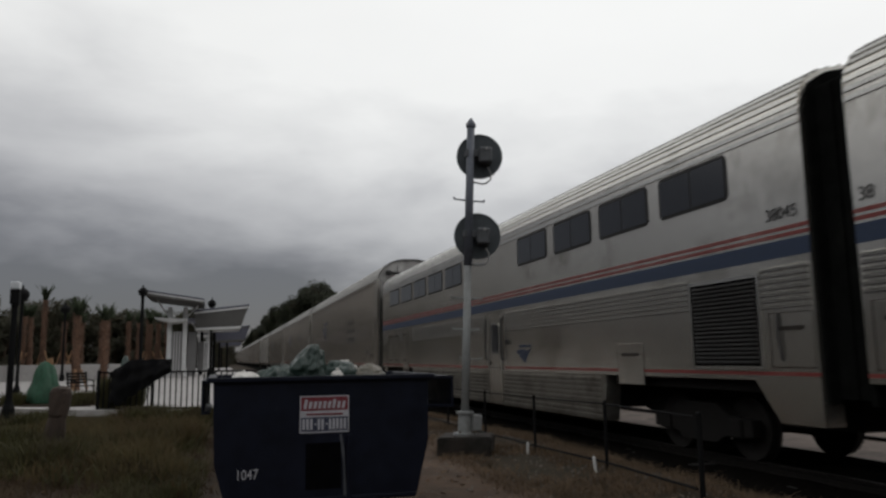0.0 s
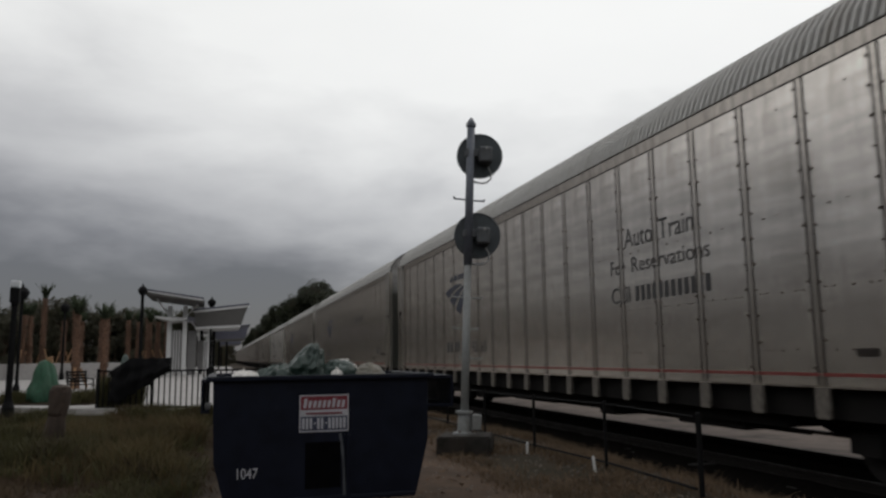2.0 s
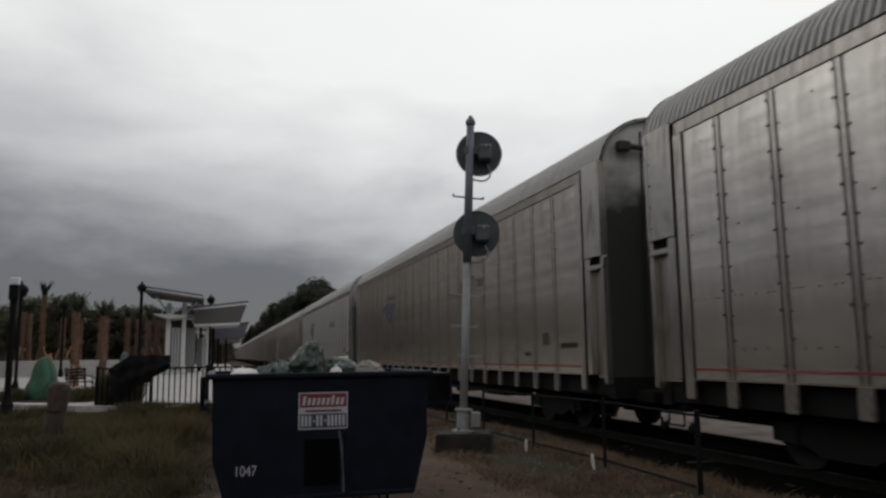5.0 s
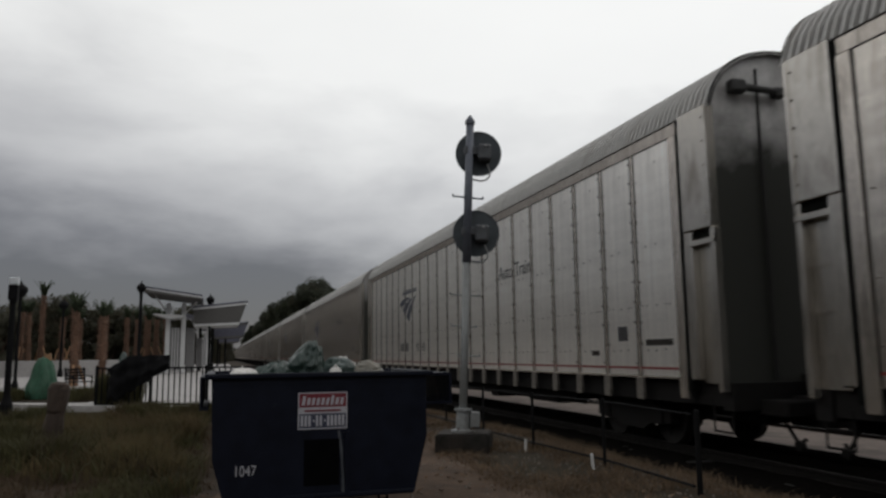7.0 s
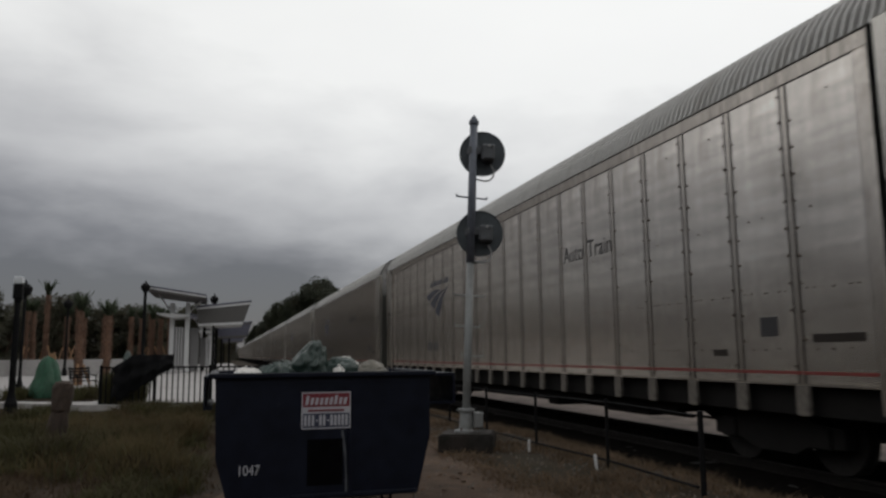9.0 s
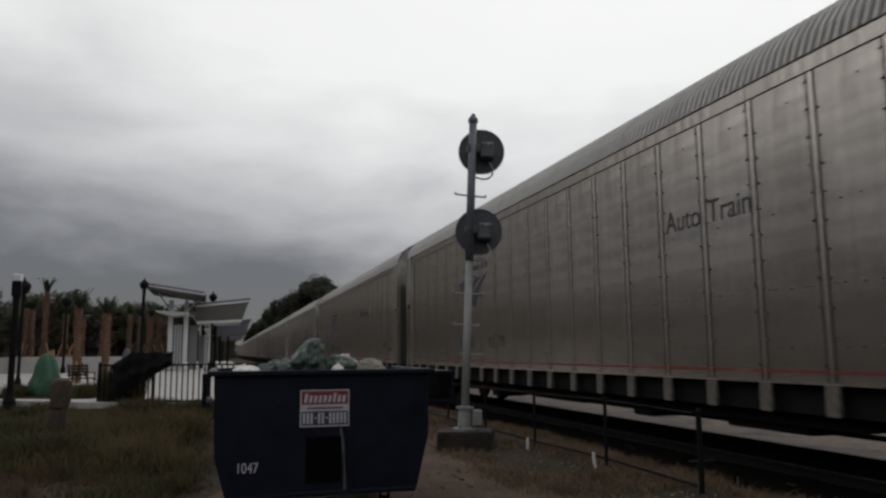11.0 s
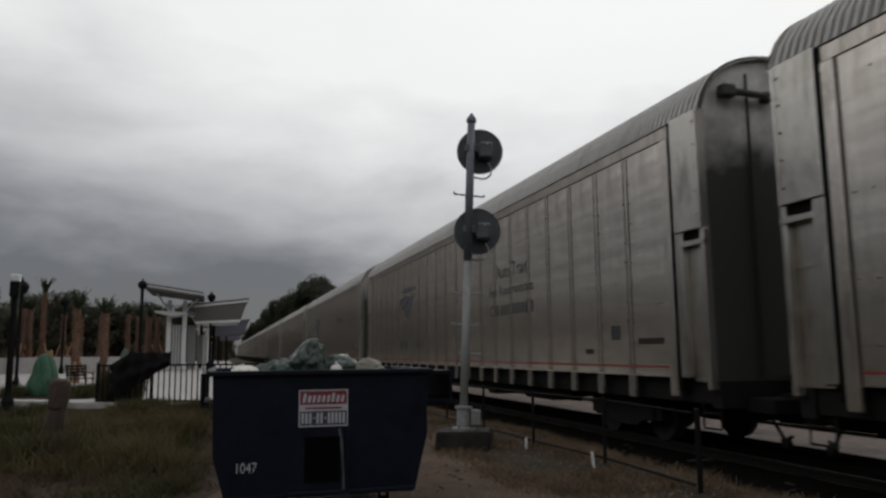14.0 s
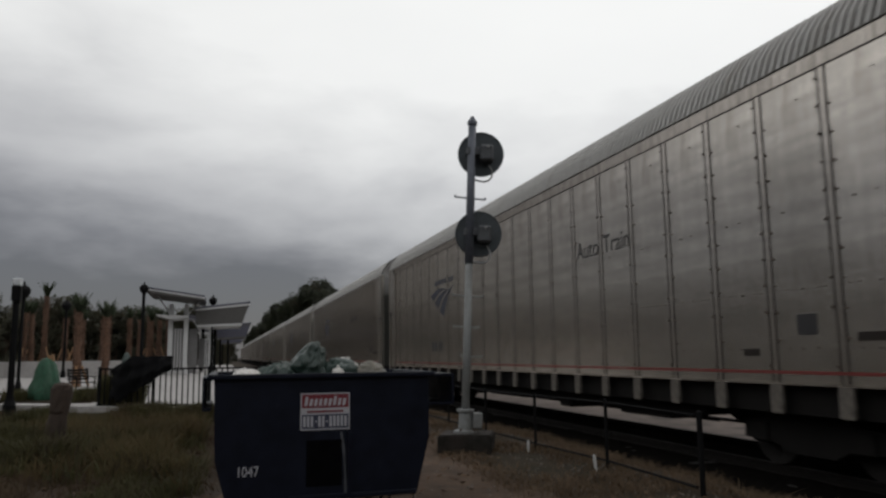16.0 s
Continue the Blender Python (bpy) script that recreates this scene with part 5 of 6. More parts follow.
def shelter(x, y, z, k, with_box, under="shelter_under", trim="shelter_white"):
    """A platform shelter: two white columns, a tilted upper canopy, a lower awning and a counter-tilted canopy."""
    s = thing("platform_shelter", pose(x, y, z) @ Matrix.Scale(k, 4), "white steel platform shelter with tilted canopies", "shelter", "platform shelters")
    for cx in (-0.42, 0.42):
        bm = bmesh.new()
        box(bm, (cx - 0.12, -0.14, 0.0), (cx + 0.12, 0.14, 3.95), bevel=0.02)
        c = part("column", bm, M["shelter_white"], s)
        bm = bmesh.new()
        box(bm, (cx - 0.17, -0.2, 0.0), (cx + 0.17, 0.2, 0.16), bevel=0.01)
        part("plinth", bm, M["shelter_white"], c)
    # upper canopy slopes down to one side
    bm = bmesh.new()
    slab(bm, [(-1.58, 4.58), (1.42, 4.10), (1.42, 4.02), (-1.58, 4.42)], "y", -2.6, 2.6)
    c = part("upper_canopy", bm, M[under], s, "tilted grey canopy")
    bm = bmesh.new()
    slab(bm, [(-1.62, 4.72), (1.46, 4.26), (1.46, 4.17), (-1.62, 4.63)], "y", -2.66, 2.66)
    part("roof_sheet", bm, M["canopy_edge"], c, "dark roof sheet")
    bm = bmesh.new()
    slab(bm, [(-1.6, 4.63), (1.45, 4.17), (1.45, 4.08), (-1.6, 4.55)], "y", -2.64, -2.58)
    part("fascia", bm, M[trim], c)
    bm = bmesh.new()
    slab(bm, [(-1.15, 3.30), (0.52, 3.22), (0.52, 3.12), (-0.3, 3.02), (-1.15, 3.24)], "y", -1.2, 1.2)
    part("awning", bm, M["shelter_white"], s)
    for cx, dx in ((-0.42, -0.75), (0.42, 0.75)):
        bm = bmesh.new()
        tube(bm, (cx, 0, 3.3), (cx + dx, 0, 4.25 - 0.13 * (cx + dx)), 0.045, 0.045, 8)
        part("strut", bm, M["shelter_white"], s)
    # counter-tilted canopy
    bm = bmesh.new()
    slab(bm, [(0.90, 3.62), (3.92, 3.98), (3.55, 2.86), (1.0, 2.74)], "y", -0.05, 4.6)
    c = part("side_canopy", bm, M[under], s, "grey counter-tilted canopy")
    bm = bmesh.new()
    slab(bm, [(0.86, 3.66), (3.98, 4.02), (3.98, 4.14), (0.86, 3.78)], "y", -0.1, 4.7)
    part("roof_sheet", bm, M["canopy_edge"], c, "dark roof sheet")
    bm = bmesh.new()
    slab(bm, [(0.88, 3.56), (3.96, 3.92), (3.96, 4.02), (0.88, 3.66)], "y", -0.11, -0.06)
    part("fascia", bm, M[trim], c)
    bm = bmesh.new()
    slab(bm, [(1.0, 2.74), (3.55, 2.86), (3.5, 2.72), (1.0, 2.62)], "y", -0.08, 4.6)
    part("gutter", bm, M[trim], c)
    for cx, yy in ((1.3, 2.4), (2.0, 4.0)):
        bm = bmesh.new()
        tube(bm, (cx, yy, 0.0), (cx, yy, 2.8), 0.09, 0.09, 10)
        part("post", bm, M["black"], s)
    # wind screen between the columns
    bm = bmesh.new()
    box(bm, (-0.30, -0.03, 0.12), (0.30, 0.0, 2.55))
    w = part("screen", bm, M["shelter_glass"], s, "frosted wind screen")
    for cx in (-0.15, 0.0, 0.15):
        bm = bmesh.new()
        box(bm, (cx - 0.02, -0.05, 0.12), (cx + 0.02, -0.03, 2.55))
        part("mullion", bm, M["shelter_white"], w)
    if with_box:
        bm = bmesh.new()
        box(bm, (0.56, 0.5, 0.0), (1.05, 1.2, 2.55), bevel=0.02)
        part("wall_panel", bm, M["shelter_glass"], s, "grey wall panel")
        bm = bmesh.new()
        box(bm, (1.12, 1.6, 0.2), (1.45, 1.9, 2.0), bevel=0.02)
        part("sign_panel", bm, M["shelter_glass"], s)
    return s


shelter(-2.52, 46.0, 0.45, 1.0, True)
shelter(-1.45, 66.0, 0.45, 0.92, False, "canopy_edge", "shelter_under")
shelter(-1.25, 88.0, 0.45, 0.9, False, "canopy_edge", "shelter_under")


def lamp_post(x, y, z, h, r, label, globe):
    o = thing("street_lamp", pose(x, y, z), label, "street lamp", "black street lamps")
    bm = bmesh.new()
    lathe(bm, [(r * 1.9, 0), (r * 1.9, 0.25), (r * 1.2, 0.4), (r, 0.5), (r * 0.85, h - 0.5), (r * 1.2, h - 0.45), (r * 0.9, h - 0.4)], 12)
    part("pole", bm, M["black"], o)
    bm = bmesh.new()
    if globe == "square":
        box(bm, (-r * 1.3, -r * 1.3, h - 0.42), (r * 1.3, r * 1.3, h - 0.02), bevel=0.02)
        part("lantern", bm, M["black"], o)
        bm = bmesh.new()
        box(bm, (-r * 1.25, -r * 1.25, h - 0.02), (r * 1.25, r * 1.25, h + 0.17), bevel=0.02)
        part("cap", bm, M["lamp_glass"], o, "pale lamp cap")
    else:
        lathe(bm, [(0.05, h - 0.42), (0.17, h - 0.35), (0.24, h - 0.18), (0.24, h - 0.10), (0.15, h + 0.02), (0.05, h + 0.08), (0.02, h + 0.2)], 14)
        part("lantern", bm, M["black"], o)
    return o


lamp_post(-5.24, 22.0, -0.1, 3.36, 0.085, "thick black lamp post with a pale square cap", "square")
lamp_post(-7.15, 31.0, 0.14, 3.85, 0.06, "black street lamp with a dark lantern", "dark")
lamp_post(-4.16, 43.0, 0.38, 4.80, 0.095, "tall black street lamp with a dark lantern", "dark")
lamp_post(-7.88, 43.0, 0.38, 3.85, 0.066, "black street lamp with a dark lantern", "dark")
lamp_post(-0.66, 46.5, 0.46, 4.35, 0.08, "black street lamp beside the shelter", "dark")


def bench(x, y, z):
    o = thing("bench", pose(x, y, z, 0, 0, 38), "black slatted metal bench on the pavement", "bench")
    for k in range(5):
        bm = bmesh.new()
        box(bm, (-0.37, -0.22 + 0.1 * k, 0.43), (0.37, -0.15 + 0.1 * k, 0.46))
        part("seat_slat", bm, M["black"], o)
    for k in range(4):
        bm = bmesh.new()
        box(bm, (-0.37, 0.27 + 0.02 * k, 0.52 + 0.1 * k), (0.37, 0.29 + 0.02 * k, 0.59 + 0.1 * k))
        part("back_slat", bm, M["black"], o)
    for x_ in (-0.32, 0.32):
        bm = bmesh.new()
        path_tube(bm, [(x_, -0.2, 0), (x_, -0.2, 0.62), (x_, 0.2, 0.64)], 0.022, 6)
        part("armrest", bm, M["black"], o)
        bm = bmesh.new()
        path_tube(bm, [(x_, 0.28, 0), (x_, 0.24, 0.45), (x_, 0.36, 0.92)], 0.022, 6)
        part("leg", bm, M["black"], o)


bench(-4.55, 28.2, 0.085)


def lump(name, x, y, z, rx, ry, h, material, label, category, seed, taper=0.4):
    o = thing(name, pose(x, y, z), label, category)
    bm = bmesh.new()
    lathe(bm, [(1.0, 0), (1.04, 0.15), (0.98, 0.4), (0.9, 0.65), (1 - taper * 0.6, 0.85), (1 - taper, 0.96), (0.2, 1.0)], 28, squash=(rx, ry))
    bmesh.ops.subdivide_edges(bm, edges=bm.edges[:], cuts=2, use_grid_fill=True)
    for v in bm.verts:
        a = math.atan2(v.co.y, v.co.x)
        k = 1 + 0.26 * noise.noise(Vector((v.co.x * 3, v.co.y * 3, v.co.z * 2 + seed))) + 0.10 * noise.noise(Vector((v.co.x * 9, v.co.y * 9, v.co.z * 7 + seed))) + 0.03 * math.sin(7 * a + 5 * v.co.z + seed) - 0.22 * v.co.z
        v.co.x, v.co.y, v.co.z = v.co.x * k, v.co.y * k, v.co.z * h * (1 + 0.05 * noise.noise(v.co * 4))
    part("cover", bm, material, o, smooth=True)
    return o


wrapped = lump("wrapped_bundle", -5.25, 26.2, 0.07, 0.46, 0.42, 1.30, M["wrap_green"], "bundle wrapped in green netting on the planting bed", "wrapped bundle", 2, 0.55)
bm = bmesh.new()
slab(bm, [(-0.05, 1.18), (0.20, 1.20), (0.16, 1.42), (0.02, 1.36)], "y", -0.05, 0.05)
part("stake_end", bm, M["timber"], wrapped, "pale timber stake")
lump("wrapped_bundle", -3.22, 28.5, 0.09, 0.30, 0.25, 1.42, M["bag_green"], "grey-green plastic wrapped bundle behind the fence", "wrapped bundle", 5, 0.6)


def tarpaulin():
    o = thing("tarpaulin", pose(0, 0, 0), "crumpled black tarpaulin heaped over the fence", "tarpaulin")
    n, m = 26, 16
    bm = bmesh.new()
    g = []
    for j in range(m + 1):
        v = j / m
        row = []
        for i in range(n + 1):
            u = i / n
            x = -2.84 + 1.54 * u
            top = 1.02 + 0.36 * min(1, u / 0.32)
            bot = 0.10 + 0.92 * max(0.0, u - 0.18) / 0.82 + 0.16 * noise.noise((u * 11, 0, 0)) * (1 - 0.6 * u) + 0.05 * noise.noise((u * 31, 2, 0))
            z = top + (bot - top) * v
            z = 1.305 + (z - 1.305) * 0.9
            y = 22.25 - 0.38 * (x + 3.2) - 0.22 * math.sin(v * math.pi * 0.6) + 0.09 * noise.noise((u * 5, v * 4, 1)) + 0.05 * math.sin(u * 26 + v * 3)
            row.append(bm.verts.new((x + 0.05 * noise.noise((u * 4, v * 6, 2)), y, z + 0.03 * noise.noise((u * 8, v * 5, 3)))))
        g.append(row)
    for ra, rb in zip(g, g[1:]):
        for i in range(n):
            bm.faces.new((ra[i], ra[i + 1], rb[i + 1], rb[i]))
    r = bmesh.ops.extrude_face_region(bm, geom=bm.faces[:])
    for v in r["geom"]:
        if isinstance(v, bmesh.types.BMVert):
            v.co.y += 0.32
    part("sheet", bm, M["tarp"], o, smooth=True)


tarpaulin()


def wooden_post():
    x, y = -2.70, 14.3
    o = thing("wooden_post", pose(x, y, height(x, y), 0, 6, 10), "weathered brown timber post with a wider top block", "post")
    bm = bmesh.new()
    lathe(bm, [(0.17, -0.1), (0.155, 0.25), (0.14, 0.5), (0.15, 0.65)], 12, wob=0.12, seed=4)
    part("shaft", bm, M["stump_wood"], o)
    bm = bmesh.new()
    lathe(bm, [(0.13, 0.48), (0.155, 0.54), (0.165, 0.72), (0.175, 0.90), (0.15, 0.98), (0.07, 1.02)], 12, wob=0.13, seed=6)
    part("head_block", bm, M["stump_wood"], o)


wooden_post()


# ---------------------------------------------------------------- palms and trees
def palm(x, y, z, h, r, seed, heads):
    rng = random.Random(seed)
    o = thing("palm_tree", pose(x, y, z, 0, rng.uniform(-2, 2), rng.uniform(0, 360)), "newly planted palm with a brown trunk, tied fronds and timber props", "palm tree", "newly planted palms")
    bm = bmesh.new()
    prof = []
    k = 0
    while k * 0.16 < h:
        zz = k * 0.16
        swell = 1.0 + 0.22 * max(0, 1 - zz / 0.5) - 0.28 * zz / h + (0.10 if zz > h - 0.5 else 0)
        prof += [(r * swell * (0.98 + 0.10 * rng.random()), zz), (r * swell * (0.88 + 0.08 * rng.random()), zz + 0.12)]
        k += 1
    lathe(bm, prof, 14, wob=0.10, seed=seed)
    # stubs of cut fronds
    for k in range(int(h * 26)):
        a, zz = rng.uniform(0, 6.283), rng.uniform(0.3, h)
        q = Vector((math.cos(a), math.sin(a), 0))
        tube(bm, q * r * 0.8 + Vector((0, 0, zz)), q * r * (1.15 + 0.25 * rng.random()) + Vector((0, 0, zz + 0.16)), 0.03, 0.012, 4)
    part("trunk", bm, M["palm_bark"], o)
    bm = bmesh.new()
    for i in range(heads):
        a = rng.uniform(0, 2 * math.pi)
        lean = rng.uniform(0.03, 0.34)
        ln = rng.uniform(0.6, 1.15)
        p = Vector((0, 0, h - 0.1))
        dirv = Vector((math.cos(a) * lean, math.sin(a) * lean, 1)).normalized()
        wv = Vector((-math.sin(a), math.cos(a), 0))
        prev = None
        for s_ in range(6):
            t = s_ / 5
            c = p + dirv * ln * t + Vector((math.cos(a), math.sin(a), -0.6)) * 0.22 * t * t
            w = 0.10 * math.sin(math.pi * min(1, t + 0.12)) + 0.012
            cur = (bm.verts.new(c - wv * w), bm.verts.new(c + Vector((0, 0, 0.03))), bm.verts.new(c + wv * w))
            if prev:
                bm.faces.new((prev[0], prev[1], cur[1], cur[0]))
                bm.faces.new((prev[1], prev[2], cur[2], cur[1]))
            prev = cur
    part("crown", bm, M["palm_leaf"], o)
    for i in range(rng.choice((0, 1, 2, 2))):
        a = i * 2.6 + rng.uniform(0, 1.5)
        bm = bmesh.new()
        q = Vector((math.cos(a), math.sin(a), 0))
        tube(bm, q * (r * 1.1) + Vector((0, 0, 0.85)), q * 0.48 + Vector((0, 0, 0.02)), 0.05, 0.05, 4)
        part("prop", bm, M["timber"], o, "yellow timber prop")
    return o


for i, (x, y, h, r) in enumerate(((-9.45, 46, 4.5, 0.22), (-7.60, 45, 3.8, 0.23), (-6.35, 47, 2.9, 0.21), (-5.72, 34, 3.6, 0.19), (-4.74, 34.5, 3.4, 0.2), (-3.85, 50, 3.0, 0.2), (-3.45, 52, 3.0, 0.2), (-10.9, 48, 3.4, 0.2), (-8.5, 52, 3.2, 0.2), (-6.9, 51, 3.1, 0.2), (-4.4, 51, 3.0, 0.2), (-6.0, 54, 3.3, 0.2), (-5.3, 53, 3.2, 0.2), (-7.8, 55, 3.4, 0.2), (-9.9, 54, 3.5, 0.2), (-4.9, 55, 3.3, 0.2), (-11.6, 53, 3.6, 0.2))):
    palm(x, y, 1.13 if y > 43.9 else plaza_z(x, y) - 0.01, h - 0.74 + (0.45 * random.Random(i).random() if i > 1 else -0.15), r * (0.66 + 0.24 * random.Random(i + 90).random()), 30 + i, 26)


def tree_mesh(seed, h, spread, low, dense):
    rng = random.Random(seed)
    tr = bmesh.new()
    tube(tr, (0, 0, 0), (0.1, 0, h * 0.45), 0.035 * h * 0.6, 0.02 * h * 0.6, 9)
    tips = []
    for i in range(9):
        a = i * 2.4 + rng.uniform(-0.3, 0.3)
        z0 = h * rng.uniform(0.25, 0.5)
        e = Vector((math.cos(a) * spread * rng.uniform(0.4, 0.8), math.sin(a) * spread * rng.uniform(0.4, 0.8), h * rng.uniform(0.5, 0.9)))
        tube(tr, (0.05, 0, z0), e, 0.012 * h * 0.5, 0.004 * h * 0.5, 6)
        tips.append(e)
    vs, fs = [], []
    blobs = []
    for i in range(34):
        a = rng.uniform(0, 2 * math.pi)
        rr = spread * math.sqrt(rng.random()) * 0.85
        z = h * (low + (0.93 - low) * rng.random() ** 0.8)
        shrink = 1 - 0.55 * max(0, (z / h - 0.55) / 0.45)
        blobs.append((Vector((math.cos(a) * rr * shrink, math.sin(a) * rr * shrink, z)), spread * rng.uniform(0.24, 0.42)))
    for c, r in blobs:
        for k in range(dense):
            d = Vector((rng.gauss(0, 1), rng.gauss(0, 1), rng.gauss(0, 0.8)))
            if d.length < 0.01:
                continue
            p = c + d.normalized() * r * rng.uniform(0.55, 1.08)
            s_ = rng.uniform(0.10, 0.22) * (h / 9.0)
            u = Vector((rng.gauss(0, 1), rng.gauss(0, 1), rng.gauss(0, 1))).normalized() * s_
            w = u.orthogonal().normalized() * s_ * 0.7
            n = len(vs)
            vs += [p - u, p + w * 0.8, p + u, p - w * 0.8]
            fs.append((n, n + 1, n + 2, n + 3))
    return tr, vs, fs


def tree(x, y, z, seed, h, spread, low, dense, label, group):
    o = thing("tree", pose(x, y, z), label, "tree", group)
    tr, vs, fs = tree_mesh(seed, h, spread, low, dense)
    part("trunk", tr, M["bark"], o)
    me = bpy.data.meshes.new("crown")
    me.from_pydata(vs, [], fs)
    me.materials.append(M["oak_leaf" if group.startswith("oaks") else "leaf"])
    c = new("crown", me)
    c.parent = o
    return o


WL = "dark dense broadleaf tree in the wood behind the station"
protos = [tree(-30.5, 112, 0, 1, 10.5, 3.6, 0.06, 190, WL, "wood behind the station"), tree(-25.5, 115, 0, 2, 9.6, 3.4, 0.06, 190, WL, "wood behind the station"), tree(-20.5, 110, 0, 3, 9.0, 3.3, 0.06, 190, WL, "wood behind the station")]
rng = random.Random(8)
for i in range(26):
    x = -44 + 1.62 * i
    if any(abs(x - q) < 0.6 for q in (-30.5, -25.5, -20.5)):
        x += 0.8
    k = rng.uniform(0.80, 1.06) * (1.0 if x < -8 else 0.95)
    o = copy_thing(protos[i % 3], pose(x, 108 + rng.uniform(-4, 12), -0.1, 0, 0, rng.uniform(0, 360)))
    o.scale = (1.1, 1.1, k * 0.87)
for x, y, k in ((-4.5, 150, 0.62), (-1.8, 165, 0.58), (0.4, 190, 0.62), (2.0, 240, 0.7), (-7.0, 140, 0.7)):
    o = copy_thing(protos[int(y) % 3], pose(x, y, -0.1, 0, 0, y))
    o.scale = (0.8, 0.8, k)
# taller oaks behind the far end of the train
RT = "large dark oak beyond the far cars of the train"
big = tree(17.0, 150, 0, 5, 16.2, 5.6, 0.14, 420, RT, "oaks beyond the train")
for x, y, k, a in ((17.3, 188, 1.0, 50), (21.8, 158, 0.98, 120), (16.0, 395, 1.02, 200), (16.4, 176, 0.93, 260), (26.0, 165, 1.0, 300), (16.0, 310, 0.98, 20), (16.6, 228, 1.02, 170), (16.4, 262, 1.0, 100), (17.0, 520, 1.0, 10)):
    c = copy_thing(big, pose(x, y, 0, 0, 0, a))
    c.scale = (k, k, k)


# ---------------------------------------------------------------- weeds, dry grass, pebbles
def blades(name, count, place, hmin, hmax, material, label, seed, per=11, wide=0.012, splay=0.5):
    rng = random.Random(seed)
    vs, fs = [], []
    done = 0
    while done < count:
        x, y, k = place(rng)
        if k <= 0:
            continue
        done += 1
        z = height(x, y) - 0.01
        for i in range(per):
            a = rng.uniform(0, 2 * math.pi)
            h = rng.uniform(hmin, hmax) * k
            bx, by = x + rng.gauss(0, 0.06), y + rng.gauss(0, 0.06)
            l = rng.uniform(0.1, splay) * h
            w = wide * rng.uniform(0.6, 1.4)
            c, s_ = math.cos(a), math.sin(a)
            n = len(vs)
            vs += [(bx - s_ * w, by + c * w, z), (bx + s_ * w, by - c * w, z), (bx + c * l * 0.4 + s_ * w * 0.8, by + s_ * l * 0.4 - c * w * 0.8, z + h * 0.6), (bx + c * l * 0.4 - s_ * w * 0.8, by + s_ * l * 0.4 + c * w * 0.8, z + h * 0.6), (bx + c * l, by + s_ * l, z + h)]
            fs += [(n, n + 1, n + 2, n + 3), (n + 3, n + 2, n + 4)]
    me = bpy.data.meshes.new(name)
    me.from_pydata(vs, [], fs)
    me.materials.append(material)
    return tagged(new(name, me), label, "grass", kind="stuff")


def weed_place(rng):
    y = rng.uniform(4.0, 24.5)
    x = rng.uniform(-9.0, -0.25 - (0.0 if y > 8.3 else 0.2))
    if y > edge_y(x) - 0.5:
        return x, y, 0
    n = noise.noise((x * 0.75, y * 0.5, 9.0)) + 0.4 * noise.noise((x * 2.1, y * 1.6, 2.0))
    if rng.random() > 0.30 + 1.6 * n:
        return x, y, 0
    return x, y, (0.8 + 1.0 * max(0, n)) * (1.0 if y < 17 else max(0.35, 1 - (y - 17) * 0.11))


def dead_place(rng):
    y = rng.uniform(4.0, 24.5)
    x = rng.uniform(-9.0, 0.2 if y > 8.6 else -0.4)
    if y > edge_y(x) - 0.4:
        return x, y, 0
    n = noise.noise((x * 0.75, y * 0.5, 9.0))
    if rng.random() > 0.45 - 1.2 * n:
        return x, y, 0
    return x, y, 1.0 if y < 17 else 0.5


blades("weeds", 8500, weed_place, 0.05, 0.22, M["weed"], "dull green weeds and long grass", 21, 11, 0.0065, 2.0)
blades("dead_weeds", 5200, dead_place, 0.04, 0.14, M["dead"], "flattened brown dead weeds", 24, 9, 0.006, 2.6)


def tall_place(rng):
    y = rng.uniform(5.2, 17.5)
    x = rng.uniform(-7.5, -0.35 if y > 8.3 else -0.55)
    n = noise.noise((x * 0.55, y * 0.40, 31.0)) + 0.5 * noise.noise((x * 1.7, y * 1.3, 12.0))
    if rng.random() > 0.12 + 1.9 * n:
        return x, y, 0
    return x, y, 0.75 + 0.8 * max(0, n)


blades("tall_grass", 1700, tall_place, 0.14, 0.46, M["olive"], "tall soft olive grass gone to seed", 41, 16, 0.005, 1.1)
blades("leafy_weeds", 1000, tall_place, 0.10, 0.34, M["weed"], "leafy dark green weeds among the grass", 42, 14, 0.017, 1.3)


def bush_place(rng):
    c = rng.choice(((-1.75, 19.3), (-0.5, 18.2), (-3.9, 19.0), (-2.2, 11.5), (-3.4, 14.0), (-1.2, 13.0), (-1.75, 19.3), (-0.5, 18.2)))
    return c[0] + rng.gauss(0, 0.26), c[1] + rng.gauss(0, 0.4), 1.0


blades("tall_weeds", 900, bush_place, 0.12, 0.44, M["weed"], "taller green weeds by the pavement", 22, 12, 0.013, 1.3)


def bed_place(rng):
    c = rng.choice(((-4.1, 25.6), (-3.85, 25.9), (-4.35, 26.4), (-5.9, 26.2), (-4.0, 25.3), (-6.2, 26.4)))
    return c[0] + rng.gauss(0, 0.14), c[1] + rng.gauss(0, 0.25), 1.0


blades("shrubs", 230, bed_place, 0.28, 0.62, M["weed"], "low dull green shrubs in the planting bed", 25, 14, 0.016, 1.0)


def hedge_place(rng):
    return rng.uniform(-3.15, -2.25), rng.uniform(22.9, 23.7), 1.0


blades("hedge_shrubs", 200, hedge_place, 0.5, 1.1, M["weed"], "dark green shrubs behind the picket fence", 27, 16, 0.022, 0.5)


def straw_place(rng):
    y = rng.uniform(5.0, 19.0)
    x = rng.uniform(2.5 + 0.05 * y, 6.1)
    n = noise.noise((x * 0.9, y * 0.7, 4.0))
    return x, y, (1.0 if rng.random() < 0.35 + n else 0)


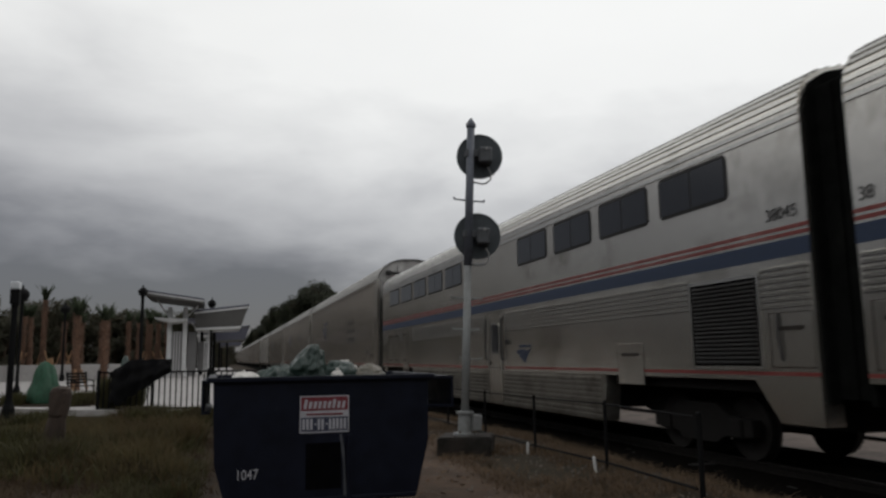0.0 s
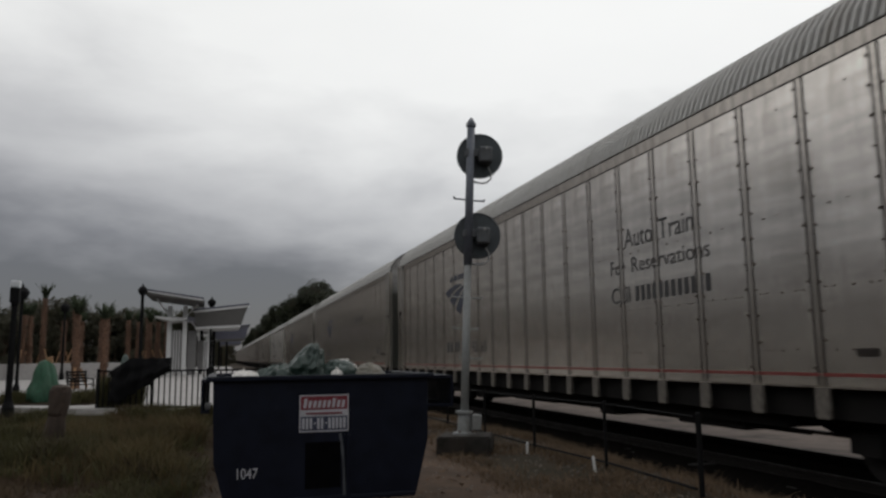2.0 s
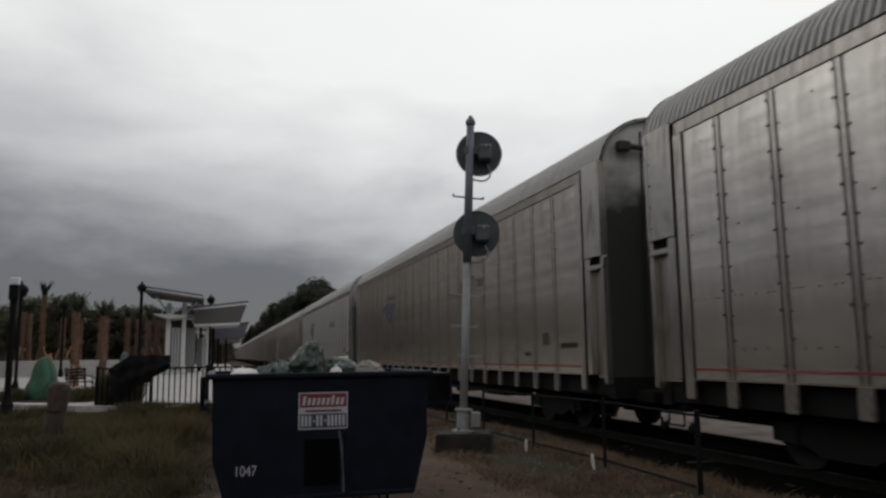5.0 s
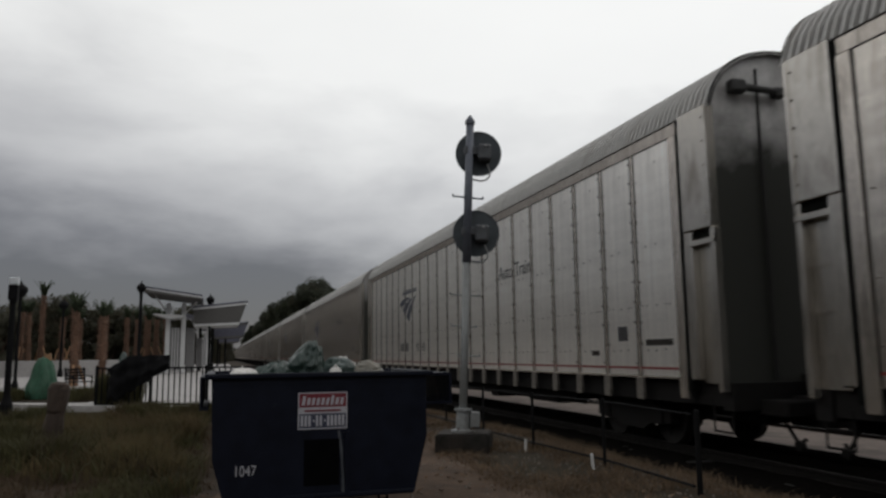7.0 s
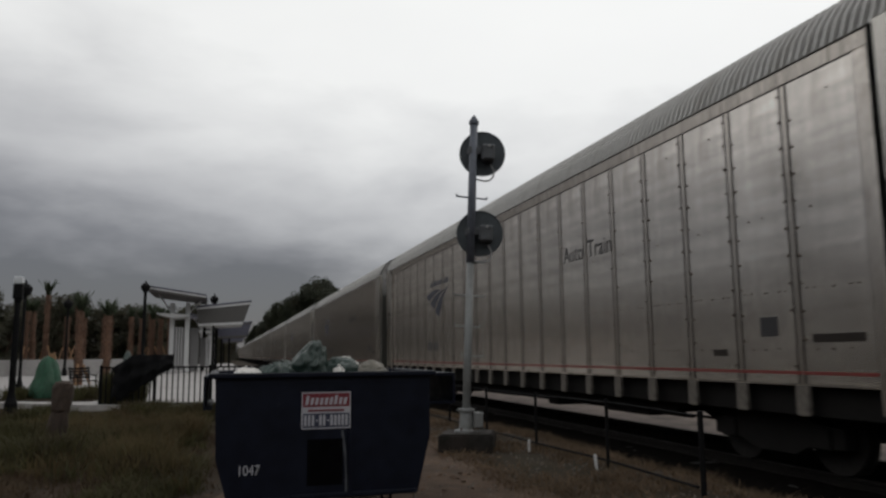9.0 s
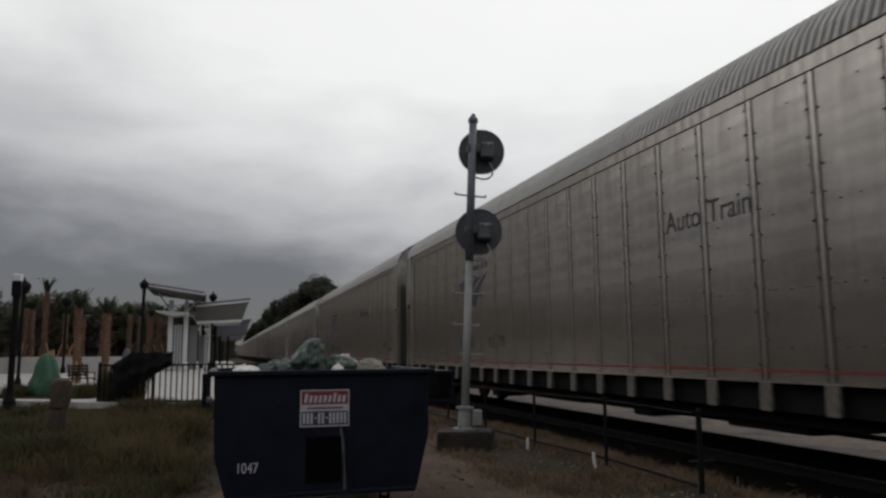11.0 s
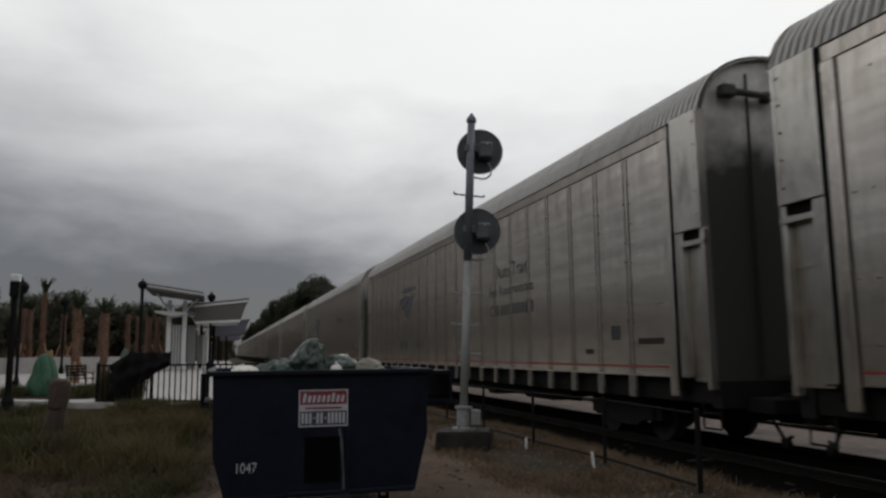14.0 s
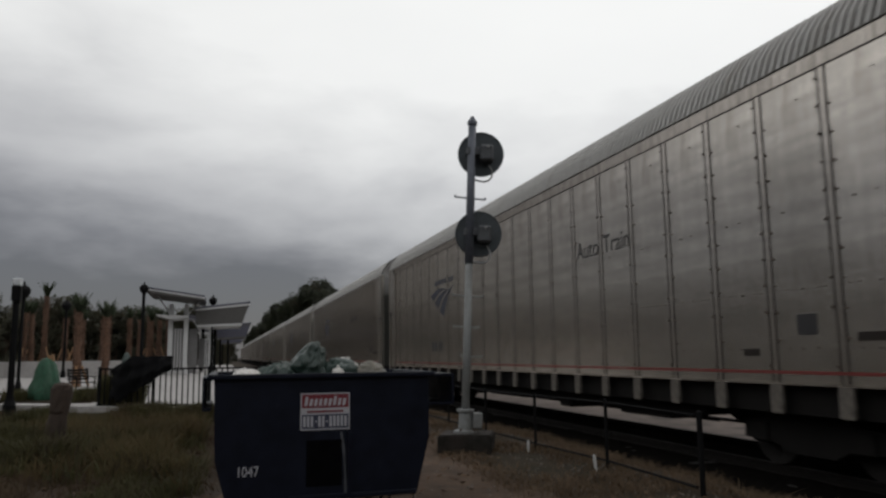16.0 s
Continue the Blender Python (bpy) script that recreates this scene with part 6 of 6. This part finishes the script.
blades("dry_grass", 3600, straw_place, 0.02, 0.12, M["straw"], "flattened dry tan grass and litter", 23, 8, 0.0045, 2.6)
bm_v, bm_f = [], []
rng = random.Random(14)
for i in range(3400):
    y = rng.uniform(5.0, 20)
    x = rng.uniform(1.2 + 0.1 * y, 5.9) if i % 3 else rng.uniform(-8, 0.2)
    n = noise.noise((x * 0.8, y * 0.8, 11.0)) + 0.5 * noise.noise((x * 2.5, y * 2.5, 5.0))
    if i % 3 and rng.random() > 0.35 + 1.3 * n:
        continue
    s_ = rng.uniform(0.015, 0.045)
    a, b = rng.uniform(0, 6.28), rng.uniform(-0.5, 0.5)
    u = Vector((math.cos(a), math.sin(a), b * 0.6)) * s_
    w = Vector((-math.sin(a), math.cos(a), rng.uniform(-0.5, 0.5))) * s_ * 0.55
    p = Vector((x, y, height(x, y) + 0.018 + abs(u.z)))
    k = len(bm_v)
    bm_v += [p - u, p + w, p + u + Vector((0, 0, 0.008)), p - w]
    bm_f.append((k, k + 1, k + 2, k + 3))
me = bpy.data.meshes.new("leaf_litter")
me.from_pydata(bm_v, [], bm_f)
me.materials.append(M["fallen"])
tagged(new("leaf_litter", me), "fallen brown leaves and bark scraps on the dirt", "leaf litter", kind="stuff")
bm_v, bm_f = [], []
rng = random.Random(12)
for i in range(1500):
    y = rng.uniform(5.5, 17)
    x = rng.uniform(0.9 + 0.1 * y, 5.2)
    r = rng.uniform(0.006, 0.02) if i > 12 else rng.uniform(0.02, 0.035)
    z = height(x, y) + 0.012
    n = len(bm_v)
    bm_v += [(x - r, y, z), (x, y - r, z), (x + r, y, z), (x, y + r, z), (x, y, z + r * 1.1), (x, y, z - r)]
    bm_f += [(n, n + 1, n + 4), (n + 1, n + 2, n + 4), (n + 2, n + 3, n + 4), (n + 3, n, n + 4), (n + 1, n, n + 5), (n + 2, n + 1, n + 5), (n + 3, n + 2, n + 5), (n, n + 3, n + 5)]
me = bpy.data.meshes.new("pebbles")
me.from_pydata(bm_v, [], bm_f)
me.materials.append(M["litter"])
tagged(new("pebbles", me), "scattered pale pebbles on the dirt", "pebbles", kind="stuff")


def motions():
    times = [0.5 * i for i in range(33)]
    for car, place in CARS:
        walk(car, [(t, pose(TRACK_X, train_at(t) + place, 0)) for t in times])
    # wheels roll: one turn for each 2.86 m; wheels that sit alike in their bogies share one roll
    rolls = {}
    for sets in WHEELS:
        for ws in sets:
            key = round(ws.location.y, 3)
            if key not in rolls:
                n = 480
                walk(ws, [(16.0 * i / n, pose(0, key, 0.455 + RAIL, math.degrees((train_at(0) - train_at(16.0 * i / n)) / 0.455) % 360.0)) for i in range(n + 1)])
                rolls[key] = ws.animation_data.action
            else:
                keep = ws.animation_data_create()
                keep.action = rolls[key]
                keep.action_slot = rolls[key].slots[0]
                ws.rotation_mode = "QUATERNION"


motions()
